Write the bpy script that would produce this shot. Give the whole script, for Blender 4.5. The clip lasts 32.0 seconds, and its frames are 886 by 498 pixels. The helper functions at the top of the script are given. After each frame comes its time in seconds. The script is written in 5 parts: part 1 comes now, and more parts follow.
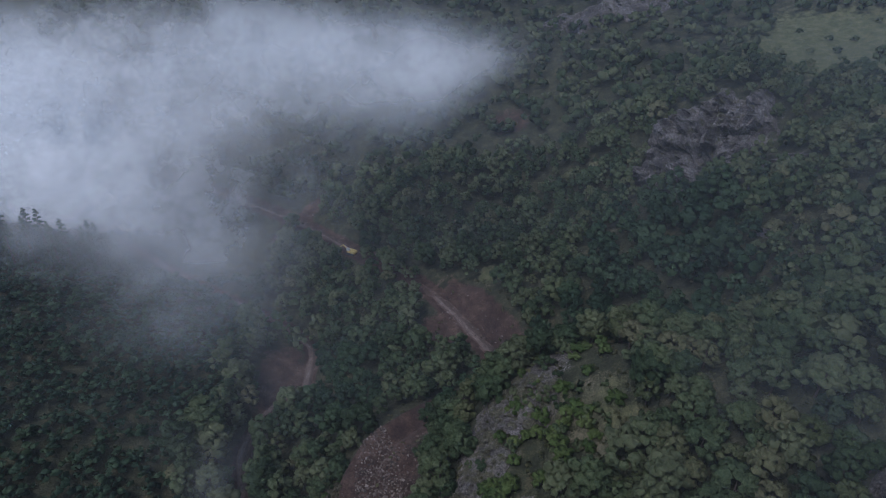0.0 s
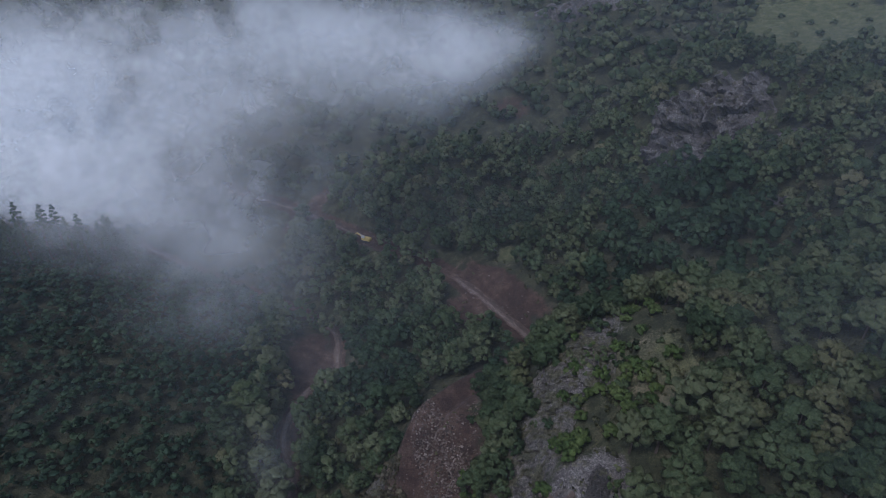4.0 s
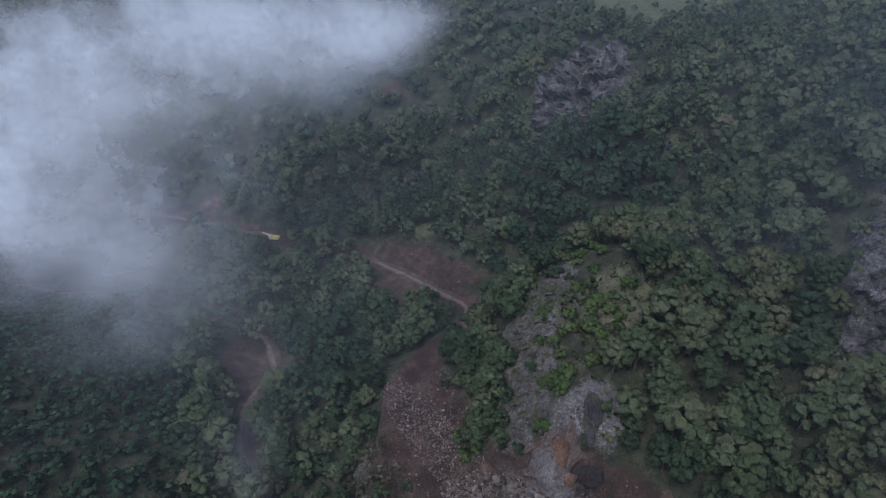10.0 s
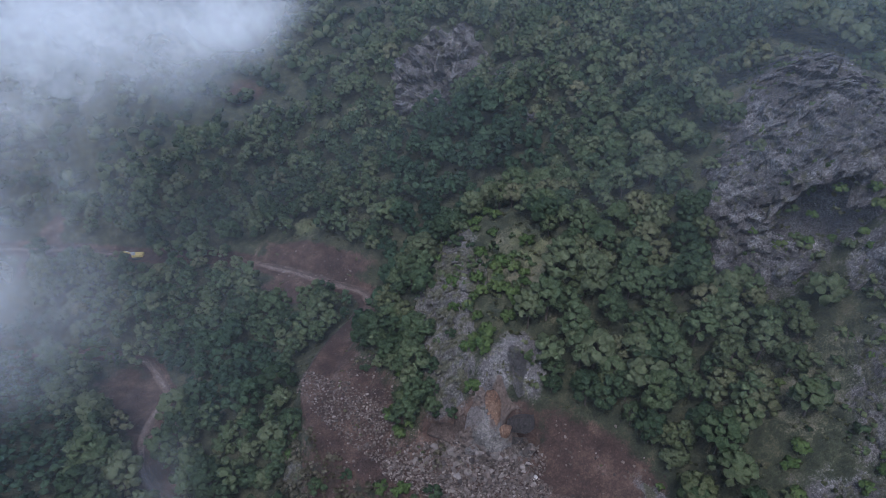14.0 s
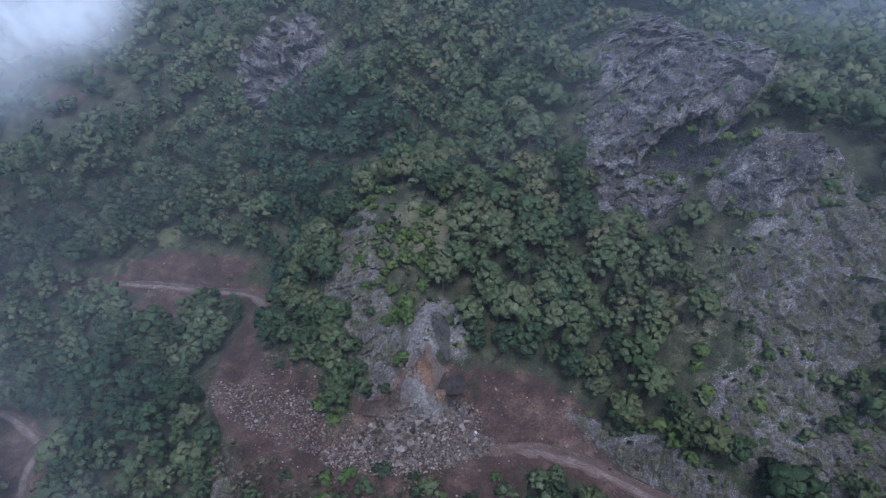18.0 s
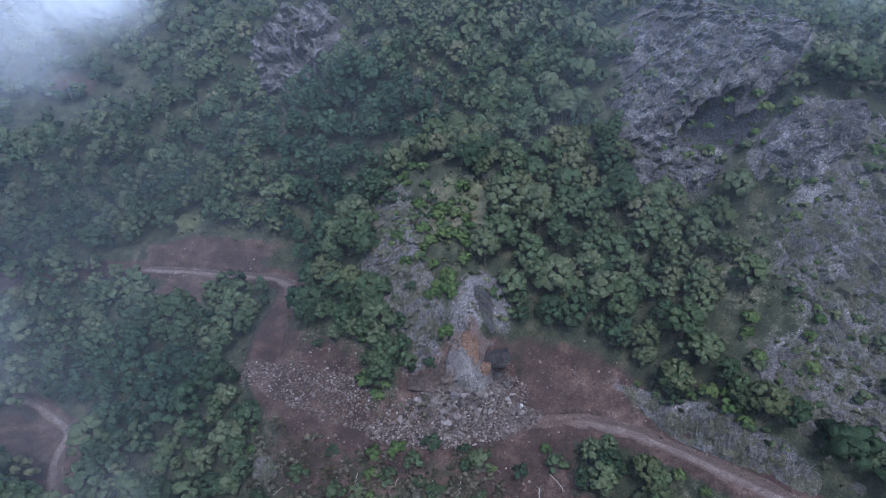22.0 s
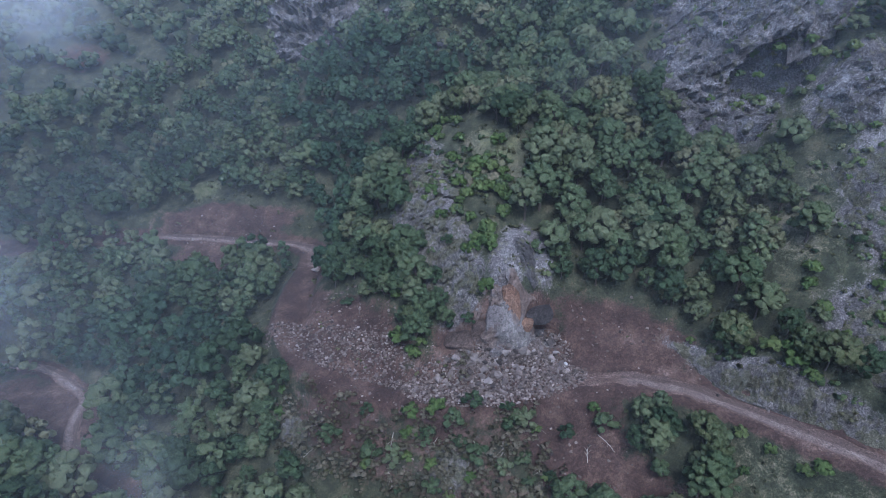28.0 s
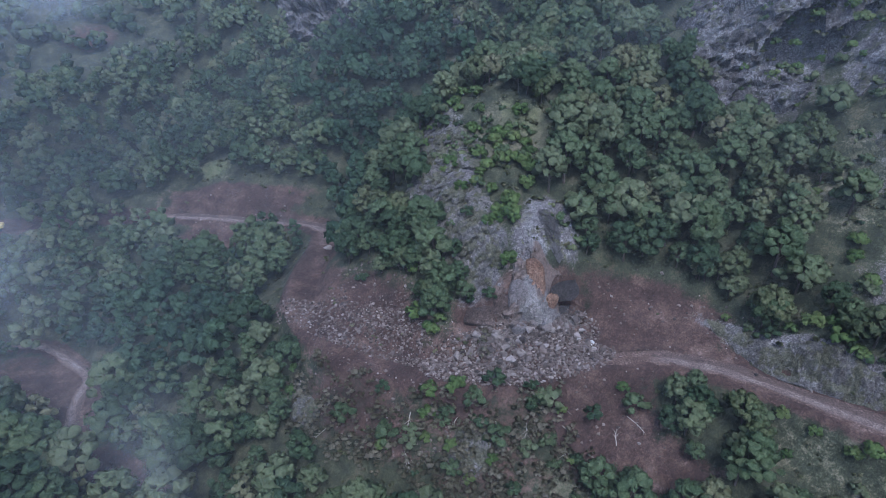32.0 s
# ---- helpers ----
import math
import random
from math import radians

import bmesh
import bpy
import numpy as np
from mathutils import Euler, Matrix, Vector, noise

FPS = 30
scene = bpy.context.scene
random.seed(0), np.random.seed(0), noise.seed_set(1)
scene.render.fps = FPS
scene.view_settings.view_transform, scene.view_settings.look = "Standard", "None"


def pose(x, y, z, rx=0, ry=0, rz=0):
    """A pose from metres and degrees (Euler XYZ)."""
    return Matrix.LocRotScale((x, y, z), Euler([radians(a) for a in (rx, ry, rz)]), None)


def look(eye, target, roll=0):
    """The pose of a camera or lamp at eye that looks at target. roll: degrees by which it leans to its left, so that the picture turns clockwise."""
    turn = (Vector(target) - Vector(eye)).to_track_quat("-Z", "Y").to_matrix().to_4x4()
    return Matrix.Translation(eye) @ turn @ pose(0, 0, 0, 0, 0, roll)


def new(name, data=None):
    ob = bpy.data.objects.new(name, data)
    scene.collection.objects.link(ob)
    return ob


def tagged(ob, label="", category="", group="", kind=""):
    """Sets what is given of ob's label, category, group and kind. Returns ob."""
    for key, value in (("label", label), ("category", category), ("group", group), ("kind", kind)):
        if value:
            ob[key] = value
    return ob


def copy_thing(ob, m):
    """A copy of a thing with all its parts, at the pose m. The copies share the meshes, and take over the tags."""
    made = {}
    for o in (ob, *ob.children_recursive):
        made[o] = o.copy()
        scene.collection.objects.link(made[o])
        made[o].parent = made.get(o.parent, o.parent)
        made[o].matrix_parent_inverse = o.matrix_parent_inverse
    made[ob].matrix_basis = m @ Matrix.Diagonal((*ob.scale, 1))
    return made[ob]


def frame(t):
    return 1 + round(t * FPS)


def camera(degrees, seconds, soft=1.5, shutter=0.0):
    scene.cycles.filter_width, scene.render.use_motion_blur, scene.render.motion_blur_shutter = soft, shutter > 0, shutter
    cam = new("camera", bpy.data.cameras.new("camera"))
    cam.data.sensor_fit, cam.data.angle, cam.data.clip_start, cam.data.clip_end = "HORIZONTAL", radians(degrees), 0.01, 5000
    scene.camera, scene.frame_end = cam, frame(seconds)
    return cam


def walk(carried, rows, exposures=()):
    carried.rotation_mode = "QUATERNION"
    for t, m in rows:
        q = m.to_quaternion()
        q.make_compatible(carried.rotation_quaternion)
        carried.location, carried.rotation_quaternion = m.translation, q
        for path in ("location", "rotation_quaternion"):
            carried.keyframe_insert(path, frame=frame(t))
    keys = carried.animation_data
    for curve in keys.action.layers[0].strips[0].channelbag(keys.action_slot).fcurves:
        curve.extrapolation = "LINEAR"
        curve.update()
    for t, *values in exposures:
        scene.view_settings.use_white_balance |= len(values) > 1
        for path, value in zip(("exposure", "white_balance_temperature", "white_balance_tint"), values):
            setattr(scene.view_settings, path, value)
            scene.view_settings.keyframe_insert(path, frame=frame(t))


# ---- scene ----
cam = camera(71.8, 32.0, soft=0.7)
PATH = [
    (0.0, pose(0.00, -0.00, 105.00, 60.918, -0.276, 0.153)),
    (1.0, pose(-4.20, -2.09, 104.48, 60.861, -0.237, -0.706)),
    (2.0, pose(-8.76, -3.72, 104.06, 60.760, -0.203, -1.775)),
    (3.0, pose(-13.46, -5.03, 103.58, 60.707, -0.155, -2.828)),
    (3.5, pose(-15.72, -5.57, 103.28, 60.732, -0.127, -3.104)),
    (5.5, pose(-24.65, -7.28, 102.15, 60.716, 0.044, -6.898)),
    (6.0, pose(-26.68, -7.53, 101.70, 60.780, 0.089, -7.892)),
    (7.0, pose(-30.41, -7.77, 100.85, 60.810, 0.149, -9.251)),
    (8.0, pose(-34.14, -7.78, 100.52, 60.682, 0.196, -11.477)),
    (9.0, pose(-37.82, -7.39, 100.01, 60.549, 0.174, -15.509)),
    (10.0, pose(-41.01, -7.03, 99.26, 60.568, 0.138, -19.700)),
    (11.0, pose(-44.07, -6.50, 98.66, 60.477, 0.075, -23.733)),
    (12.0, pose(-46.77, -5.93, 97.97, 60.386, 0.142, -27.395)),
    (13.0, pose(-49.50, -5.38, 97.01, 60.348, 0.143, -31.514)),
    (14.0, pose(-52.13, -4.83, 96.00, 60.363, 0.246, -35.547)),
    (15.0, pose(-55.03, -3.49, 94.93, 60.300, 0.167, -40.267)),
    (15.5, pose(-56.60, -2.63, 94.33, 60.348, 0.068, -42.674)),
    (17.5, pose(-62.76, 1.23, 92.30, 60.263, -0.079, -51.547)),
    (18.0, pose(-64.15, 2.33, 91.82, 60.235, -0.079, -52.448)),
    (19.0, pose(-66.70, 4.54, 90.71, 60.211, -0.048, -52.947)),
    (20.0, pose(-68.81, 6.44, 89.19, 60.246, -0.026, -53.045)),
    (21.0, pose(-70.50, 8.16, 87.80, 60.333, -0.028, -53.502)),
    (22.0, pose(-71.98, 9.87, 86.33, 60.349, -0.036, -53.798)),
    (23.0, pose(-73.17, 11.25, 84.33, 60.387, -0.035, -53.798)),
    (24.0, pose(-74.06, 12.33, 82.10, 60.476, -0.044, -53.804)),
    (25.0, pose(-74.71, 13.30, 80.01, 60.529, -0.063, -53.737)),
    (25.5, pose(-74.97, 13.79, 79.07, 60.535, -0.082, -53.754)),
    (27.5, pose(-75.30, 15.40, 75.66, 60.524, -0.048, -53.596)),
    (28.0, pose(-75.34, 15.79, 74.78, 60.558, -0.040, -53.546)),
    (29.0, pose(-75.35, 16.58, 73.09, 60.527, -0.031, -53.449)),
    (30.0, pose(-75.23, 17.40, 71.38, 60.572, -0.051, -53.291)),
    (31.0, pose(-75.03, 18.19, 69.65, 60.491, -0.017, -53.081)),
    (32.0, pose(-74.80, 19.02, 67.66, 60.596, -0.054, -52.787)),
]
EXPOSURES = [(0.0, -0.38, 5800, 14), (6.0, -0.32, 5800, 14), (9.0, -0.15, 5740, 14), (13.0, 0.22, 5660, 13), (19.0, 0.68, 5310, 13.5), (32.0, 0.9, 5170, 13.5)]
walk(cam, PATH, EXPOSURES)

# --- sky and light: a dull evening under cloud ---
SKY, SUN = 0.115, 1.5
world = bpy.data.worlds.new("world")
scene.world = world
world.use_nodes = True
sky = world.node_tree.nodes.new("ShaderNodeTexSky")
sky.sky_type, sky.sun_disc, sky.sun_elevation, sky.sun_rotation = "NISHITA", False, radians(59), radians(223)
sky.dust_density, sky.air_density, sky.ozone_density = 2.0, 1.0, 2.0
back = world.node_tree.nodes["Background"]
back.inputs["Strength"].default_value = SKY
world.node_tree.links.new(sky.outputs[0], back.inputs["Color"])
sun = new("sun", bpy.data.lights.new("sun", "SUN"))
sun.data.energy, sun.data.angle, sun.data.color = SUN, radians(22), (1.0, 0.97, 0.93)
sun.matrix_world = look((-115, -75, 300), (10, 60, 0))
scene.cycles.transparent_max_bounces = 32



# --- materials ---
def shader(name):
    m = bpy.data.materials.new(name)
    m.use_nodes = True
    nodes = m.node_tree.nodes
    return m, nodes, m.node_tree.links, nodes["Principled BSDF"]


def noise_node(nodes, links, scale, detail=4.0, rough=0.55, coord=None, kind="ShaderNodeTexNoise"):
    n = nodes.new(kind)
    n.inputs["Scale"].default_value = scale
    if kind == "ShaderNodeTexNoise":
        n.inputs["Detail"].default_value, n.inputs["Roughness"].default_value = detail, rough
    if coord is not None:
        links.new(coord, n.inputs["Vector"])
    return n


def ramp(nodes, links, value, stops):
    r = nodes.new("ShaderNodeValToRGB")
    e = r.color_ramp.elements
    while len(e) < len(stops):
        e.new(0.5)
    for slot, (at, c) in zip(e, stops):
        slot.position, slot.color = at, (*c, 1) if len(c) == 3 else c
    links.new(value, r.inputs[0])
    return r.outputs[0]


def mixed(nodes, links, fac, a, b, mode="MIX"):
    m = nodes.new("ShaderNodeMix")
    m.data_type, m.blend_type = "RGBA", mode
    for socket, v in ((m.inputs[0], fac), (m.inputs[6], a), (m.inputs[7], b)):
        if isinstance(v, (int, float)):
            socket.default_value = v
        elif isinstance(v, tuple):
            socket.default_value = (*v, 1)
        else:
            links.new(v, socket)
    return m.outputs[2]


def maths(nodes, links, op, a, b=0.0):
    m = nodes.new("ShaderNodeMath")
    m.operation = op
    for socket, v in zip(m.inputs, (a, b)):
        if isinstance(v, (int, float)):
            socket.default_value = v
        else:
            links.new(v, socket)
    return m.outputs[0]


def bumped(nodes, links, bsdf, height, strength, distance):
    b = nodes.new("ShaderNodeBump")
    b.inputs["Strength"].default_value, b.inputs["Distance"].default_value = strength, distance
    links.new(height, b.inputs["Height"])
    links.new(b.outputs[0], bsdf.inputs["Normal"])


def place_coord(nodes):
    return nodes.new("ShaderNodeNewGeometry").outputs["Position"]


def bent(nodes, links, pos, by):
    """The place, shaken by noise, to break up a pattern of cells."""
    b = nodes.new("ShaderNodeVectorMath")
    b.operation = "MULTIPLY_ADD"
    links.new(noise_node(nodes, links, 0.9, 4, 0.6, pos).outputs["Color"], b.inputs[0])
    b.inputs[1].default_value = (by, by, by)
    links.new(pos, b.inputs[2])
    return b.outputs[0]


def gritty(nodes, links, pos, c, k=0.8):
    """Breaks a colour up with coarse grit: small dark hollows and pale bits."""
    n = noise_node(nodes, links, 4.5, 6, 0.85, pos).outputs[0]
    return mixed(nodes, links, k, c, ramp(nodes, links, n, [(0.4, (0.42, 0.41, 0.4)), (0.5, (1, 1, 1)), (0.62, (1.7, 1.68, 1.65))]), "MULTIPLY")


def rock_colour(nodes, links, pos, dark, mid, pale, mossy=0.55):
    """Weathered rock: streaked greys with dark cracks, pale lichen and a little moss."""
    big = noise_node(nodes, links, 0.16, 5, 0.6, pos).outputs[0]
    fine = noise_node(nodes, links, 1.7, 8, 0.78, pos).outputs[0]
    crack = noise_node(nodes, links, 0.6, coord=bent(nodes, links, pos, 3.2), kind="ShaderNodeTexVoronoi")
    crack.feature = "DISTANCE_TO_EDGE"
    c = ramp(nodes, links, maths(nodes, links, "ADD", maths(nodes, links, "MULTIPLY", big, 0.4), maths(nodes, links, "MULTIPLY", fine, 0.6)),
             [(0.39, dark), (0.5, mid), (0.64, pale)])
    edge = ramp(nodes, links, crack.outputs["Distance"], [(0.0, (0.4, 0.38, 0.4)), (0.06, (1, 1, 1))])
    c = mixed(nodes, links, 0.6, c, edge, "MULTIPLY")
    moss = ramp(nodes, links, noise_node(nodes, links, 0.45, 5, 0.65, pos).outputs[0], [(1.0 - 0.8 * mossy, (0, 0, 0)), (1.1 - 0.8 * mossy, (1, 1, 1))])
    green = ramp(nodes, links, fine, [(0.35, (0.05, 0.058, 0.024)), (0.65, (0.15, 0.135, 0.07))])
    return gritty(nodes, links, pos, mixed(nodes, links, maths(nodes, links, "MULTIPLY", moss, 0.75), c, green)), fine


def rock_material(name, dark, mid, pale, rough=0.9, mossy=0.55):
    m, nodes, links, bsdf = shader(name)
    pos = place_coord(nodes)
    c, fine = rock_colour(nodes, links, pos, dark, mid, pale, mossy)
    links.new(c, bsdf.inputs["Base Color"])
    bsdf.inputs["Roughness"].default_value = rough
    bumped(nodes, links, bsdf, fine, 1.0, 0.8)
    return m


def stone_material(name, tones):
    """Loose stones, each of its own shade."""
    m, nodes, links, bsdf = shader(name)
    pos = place_coord(nodes)
    by_object = nodes.new("ShaderNodeObjectInfo").outputs["Random"]
    by_island = nodes.new("ShaderNodeNewGeometry").outputs["Random Per Island"]
    pick = maths(nodes, links, "FRACT", maths(nodes, links, "ADD", by_object, by_island))
    c = ramp(nodes, links, pick, [(k / (len(tones) - 1), t) for k, t in enumerate(tones)])
    fine = noise_node(nodes, links, 2.2, 5, 0.7, pos).outputs[0]
    c = mixed(nodes, links, 0.75, c, ramp(nodes, links, fine, [(0.3, (0.55, 0.52, 0.5)), (0.7, (1.15, 1.12, 1.1))]), "MULTIPLY")
    links.new(c, bsdf.inputs["Base Color"])
    bsdf.inputs["Roughness"].default_value = 0.92
    bumped(nodes, links, bsdf, fine, 0.6, 0.15)
    return m


def leaf_material(name, tones, shine=0.55):
    """Leaves: a shade by tree, by spray and by patch, with some light coming through."""
    m, nodes, links, bsdf = shader(name)
    pos = place_coord(nodes)
    by_object = nodes.new("ShaderNodeObjectInfo").outputs["Random"]
    by_island = nodes.new("ShaderNodeNewGeometry").outputs["Random Per Island"]
    patch = noise_node(nodes, links, 0.11, 3, 0.6, pos).outputs[0]
    tone = nodes.new("ShaderNodeAttribute")
    tone.attribute_name = "tone"
    by_tree = maths(nodes, links, "FRACT", maths(nodes, links, "ADD", by_object, tone.outputs["Fac"]))
    v = maths(nodes, links, "ADD", maths(nodes, links, "MULTIPLY", by_tree, 0.5), maths(nodes, links, "MULTIPLY", by_island, 0.06))
    fine = noise_node(nodes, links, 3.4, 5, 0.85, pos).outputs[0]
    v = maths(nodes, links, "ADD", v, maths(nodes, links, "MULTIPLY", patch, 0.4))
    v = maths(nodes, links, "ADD", v, maths(nodes, links, "MULTIPLY", maths(nodes, links, "SUBTRACT", fine, 0.4), 1.5))
    c = ramp(nodes, links, v, [(0.25 + 0.6 * k / (len(tones) - 1), t) for k, t in enumerate(tones)])
    links.new(c, bsdf.inputs["Base Color"])
    bsdf.inputs["Roughness"].default_value = shine
    bsdf.inputs["Specular IOR Level"].default_value = 0.3
    bumped(nodes, links, bsdf, fine, 0.6, 0.3)
    out = nodes["Material Output"]
    thin, both = nodes.new("ShaderNodeBsdfTranslucent"), nodes.new("ShaderNodeMixShader")
    links.new(c, thin.inputs["Color"])
    both.inputs[0].default_value = 0.25
    links.new(bsdf.outputs[0], both.inputs[1])
    links.new(thin.outputs[0], both.inputs[2])
    links.new(both.outputs[0], out.inputs["Surface"])
    return m


def plain_material(name, colour, rough=0.7, metal=0.0, vary=0.25, scale=3.0):
    m, nodes, links, bsdf = shader(name)
    n = noise_node(nodes, links, scale, 5, 0.6, place_coord(nodes)).outputs[0]
    lo, hi = tuple(v * (1 - vary) for v in colour), tuple(min(1, v * (1 + vary)) for v in colour)
    links.new(ramp(nodes, links, n, [(0.3, lo), (0.7, hi)]), bsdf.inputs["Base Color"])
    bsdf.inputs["Roughness"].default_value, bsdf.inputs["Metallic"].default_value = rough, metal
    bumped(nodes, links, bsdf, n, 0.3, 0.05)
    return m


def ground_material():
    """The hillside: undergrowth, with rock, bare earth and dry grass where the land has them."""
    m, nodes, links, bsdf = shader("hillside")
    pos = place_coord(nodes)
    zone = nodes.new("ShaderNodeAttribute")
    zone.attribute_name = "zone"
    split = nodes.new("ShaderNodeSeparateColor")
    links.new(zone.outputs["Color"], split.inputs[0])
    mid = noise_node(nodes, links, 0.35, 5, 0.65, pos).outputs[0]
    fine = noise_node(nodes, links, 2.6, 7, 0.78, pos).outputs[0]
    both = maths(nodes, links, "ADD", maths(nodes, links, "MULTIPLY", mid, 0.55), maths(nodes, links, "MULTIPLY", fine, 0.45))
    c = ramp(nodes, links, both, [(0.38, (0.018, 0.022, 0.011)), (0.5, (0.042, 0.047, 0.022)), (0.61, (0.1, 0.09, 0.05))])
    grass = ramp(nodes, links, both, [(0.36, (0.05, 0.055, 0.028)), (0.5, (0.1, 0.098, 0.055)), (0.62, (0.19, 0.165, 0.11))])
    wide = noise_node(nodes, links, 0.1, 5, 0.6, pos).outputs[0]
    earth = maths(nodes, links, "ADD", maths(nodes, links, "MULTIPLY", both, 0.6), maths(nodes, links, "MULTIPLY", wide, 0.4))
    soil = ramp(nodes, links, earth, [(0.38, (0.031, 0.017, 0.0125)), (0.49, (0.068, 0.038, 0.0285)), (0.56, (0.115, 0.07, 0.053)), (0.63, (0.2, 0.142, 0.114))])
    clod = noise_node(nodes, links, 1.5, coord=bent(nodes, links, pos, 1.2), kind="ShaderNodeTexVoronoi").outputs["Distance"]
    soil = mixed(nodes, links, 0.45, soil, ramp(nodes, links, clod, [(0.1, (1.25, 1.2, 1.15)), (0.62, (0.5, 0.48, 0.46))]), "MULTIPLY")
    rock, _ = rock_colour(nodes, links, pos, (0.06, 0.053, 0.053), (0.125, 0.112, 0.108), (0.28, 0.265, 0.255))
    meadow = ramp(nodes, links, both, [(0.36, (0.055, 0.072, 0.028)), (0.5, (0.1, 0.112, 0.048)), (0.62, (0.17, 0.165, 0.085))])
    for socket, colour in ((split.outputs[2], grass), (zone.outputs["Alpha"], meadow), (split.outputs[1], soil), (split.outputs[0], rock)):
        wobble = maths(nodes, links, "ADD", socket, maths(nodes, links, "MULTIPLY", maths(nodes, links, "SUBTRACT", both, 0.5), 2.2))
        k = ramp(nodes, links, wobble, [(0.36, (0, 0, 0)), (0.6, (1, 1, 1))])
        c = mixed(nodes, links, k, c, colour)
    c = gritty(nodes, links, pos, c, 0.6)
    links.new(c, bsdf.inputs["Base Color"])
    bsdf.inputs["Roughness"].default_value = 0.95
    bumped(nodes, links, bsdf, maths(nodes, links, "SUBTRACT", both, maths(nodes, links, "MULTIPLY", clod, 0.25)), 0.9, 0.6)
    return m


def veil(m, nodes, links, alpha, colour, passed=0.5):
    """A surface that scatters light forwards and back where alpha is high and is clear where it is low."""
    front, through_it, both, clear, out = (nodes.new("ShaderNodeBsdfDiffuse"), nodes.new("ShaderNodeBsdfTranslucent"), nodes.new("ShaderNodeMixShader"),
                                          nodes.new("ShaderNodeBsdfTransparent"), nodes.new("ShaderNodeMixShader"))
    front.inputs[0].default_value = through_it.inputs[0].default_value = (*colour, 1)
    both.inputs[0].default_value = passed
    links.new(front.outputs[0], both.inputs[1])
    links.new(through_it.outputs[0], both.inputs[2])
    links.new(alpha, out.inputs[0])
    links.new(clear.outputs[0], out.inputs[1])
    links.new(both.outputs[0], out.inputs[2])
    links.new(out.outputs[0], nodes["Material Output"].inputs["Surface"])
    return m


def cloud_material():
    """Low cloud: as thick as its mesh says, torn into billows and wisps by noise that runs through all its depth."""
    m, nodes, links, bsdf = shader("cloud")
    nodes.remove(bsdf)
    clear_part = nodes.new("ShaderNodeAttribute")
    clear_part.attribute_name = "clear"
    pos = place_coord(nodes)
    big = noise_node(nodes, links, 0.021, 5, 0.6, pos).outputs[0]
    wisp = noise_node(nodes, links, 0.075, 5, 0.62, pos).outputs[0]
    both = maths(nodes, links, "ADD", maths(nodes, links, "MULTIPLY", big, 0.55), maths(nodes, links, "MULTIPLY", wisp, 0.45))
    torn = maths(nodes, links, "MULTIPLY", ramp(nodes, links, both, [(0.38, (0.02, 0.02, 0.02)), (0.49, (0.36, 0.36, 0.36)), (0.6, (1, 1, 1))]), 2.6)
    alpha = maths(nodes, links, "SUBTRACT", 1.0, maths(nodes, links, "POWER", clear_part.outputs["Fac"], torn))
    return veil(m, nodes, links, alpha, (0.95, 0.98, 1.0), 0.1)


def haze_material():
    """Thin mist, as dense as its mesh says, with soft drifts."""
    m, nodes, links, bsdf = shader("haze")
    nodes.remove(bsdf)
    mist = nodes.new("ShaderNodeAttribute")
    mist.attribute_name = "mist"
    split = nodes.new("ShaderNodeSeparateColor")
    links.new(mist.outputs["Color"], split.inputs[0])
    n = noise_node(nodes, links, 0.022, 4, 0.55, place_coord(nodes)).outputs[0]
    drift = ramp(nodes, links, n, [(0.3, (0.45, 0.45, 0.45)), (0.7, (1, 1, 1))])
    alpha = maths(nodes, links, "MULTIPLY", split.outputs[0], maths(nodes, links, "MULTIPLY", drift, 1.4))
    return veil(m, nodes, links, alpha, (0.8, 0.89, 1.0))


def fresh_rock():
    """Newly broken rock: blue-grey, with rust-orange and ochre stains."""
    m, nodes, links, bsdf = shader("fresh_rock")
    pos = place_coord(nodes)
    c, fine = rock_colour(nodes, links, pos, (0.065, 0.055, 0.049), (0.138, 0.121, 0.11), (0.26, 0.236, 0.217), 0.15)
    rust = nodes.new("ShaderNodeAttribute")
    rust.attribute_name = "stain"
    n = noise_node(nodes, links, 0.5, 4, 0.65, pos).outputs[0]
    stain = ramp(nodes, links, maths(nodes, links, "ADD", rust.outputs["Fac"], n), [(0.65, (0, 0, 0)), (1.2, (1, 1, 1))])
    c = mixed(nodes, links, maths(nodes, links, "MULTIPLY", stain, 0.8), c, ramp(nodes, links, fine, [(0.35, (0.055, 0.036, 0.028)), (0.6, (0.15, 0.1, 0.074))]))
    links.new(c, bsdf.inputs["Base Color"])
    bsdf.inputs["Roughness"].default_value = 0.85
    bumped(nodes, links, bsdf, fine, 0.7, 0.3)
    return m


def band_channel(nodes, links, attribute, channel=0):
    split = nodes.new("ShaderNodeSeparateColor")
    links.new(attribute.outputs["Color"], split.inputs[0])
    return split.outputs[channel]


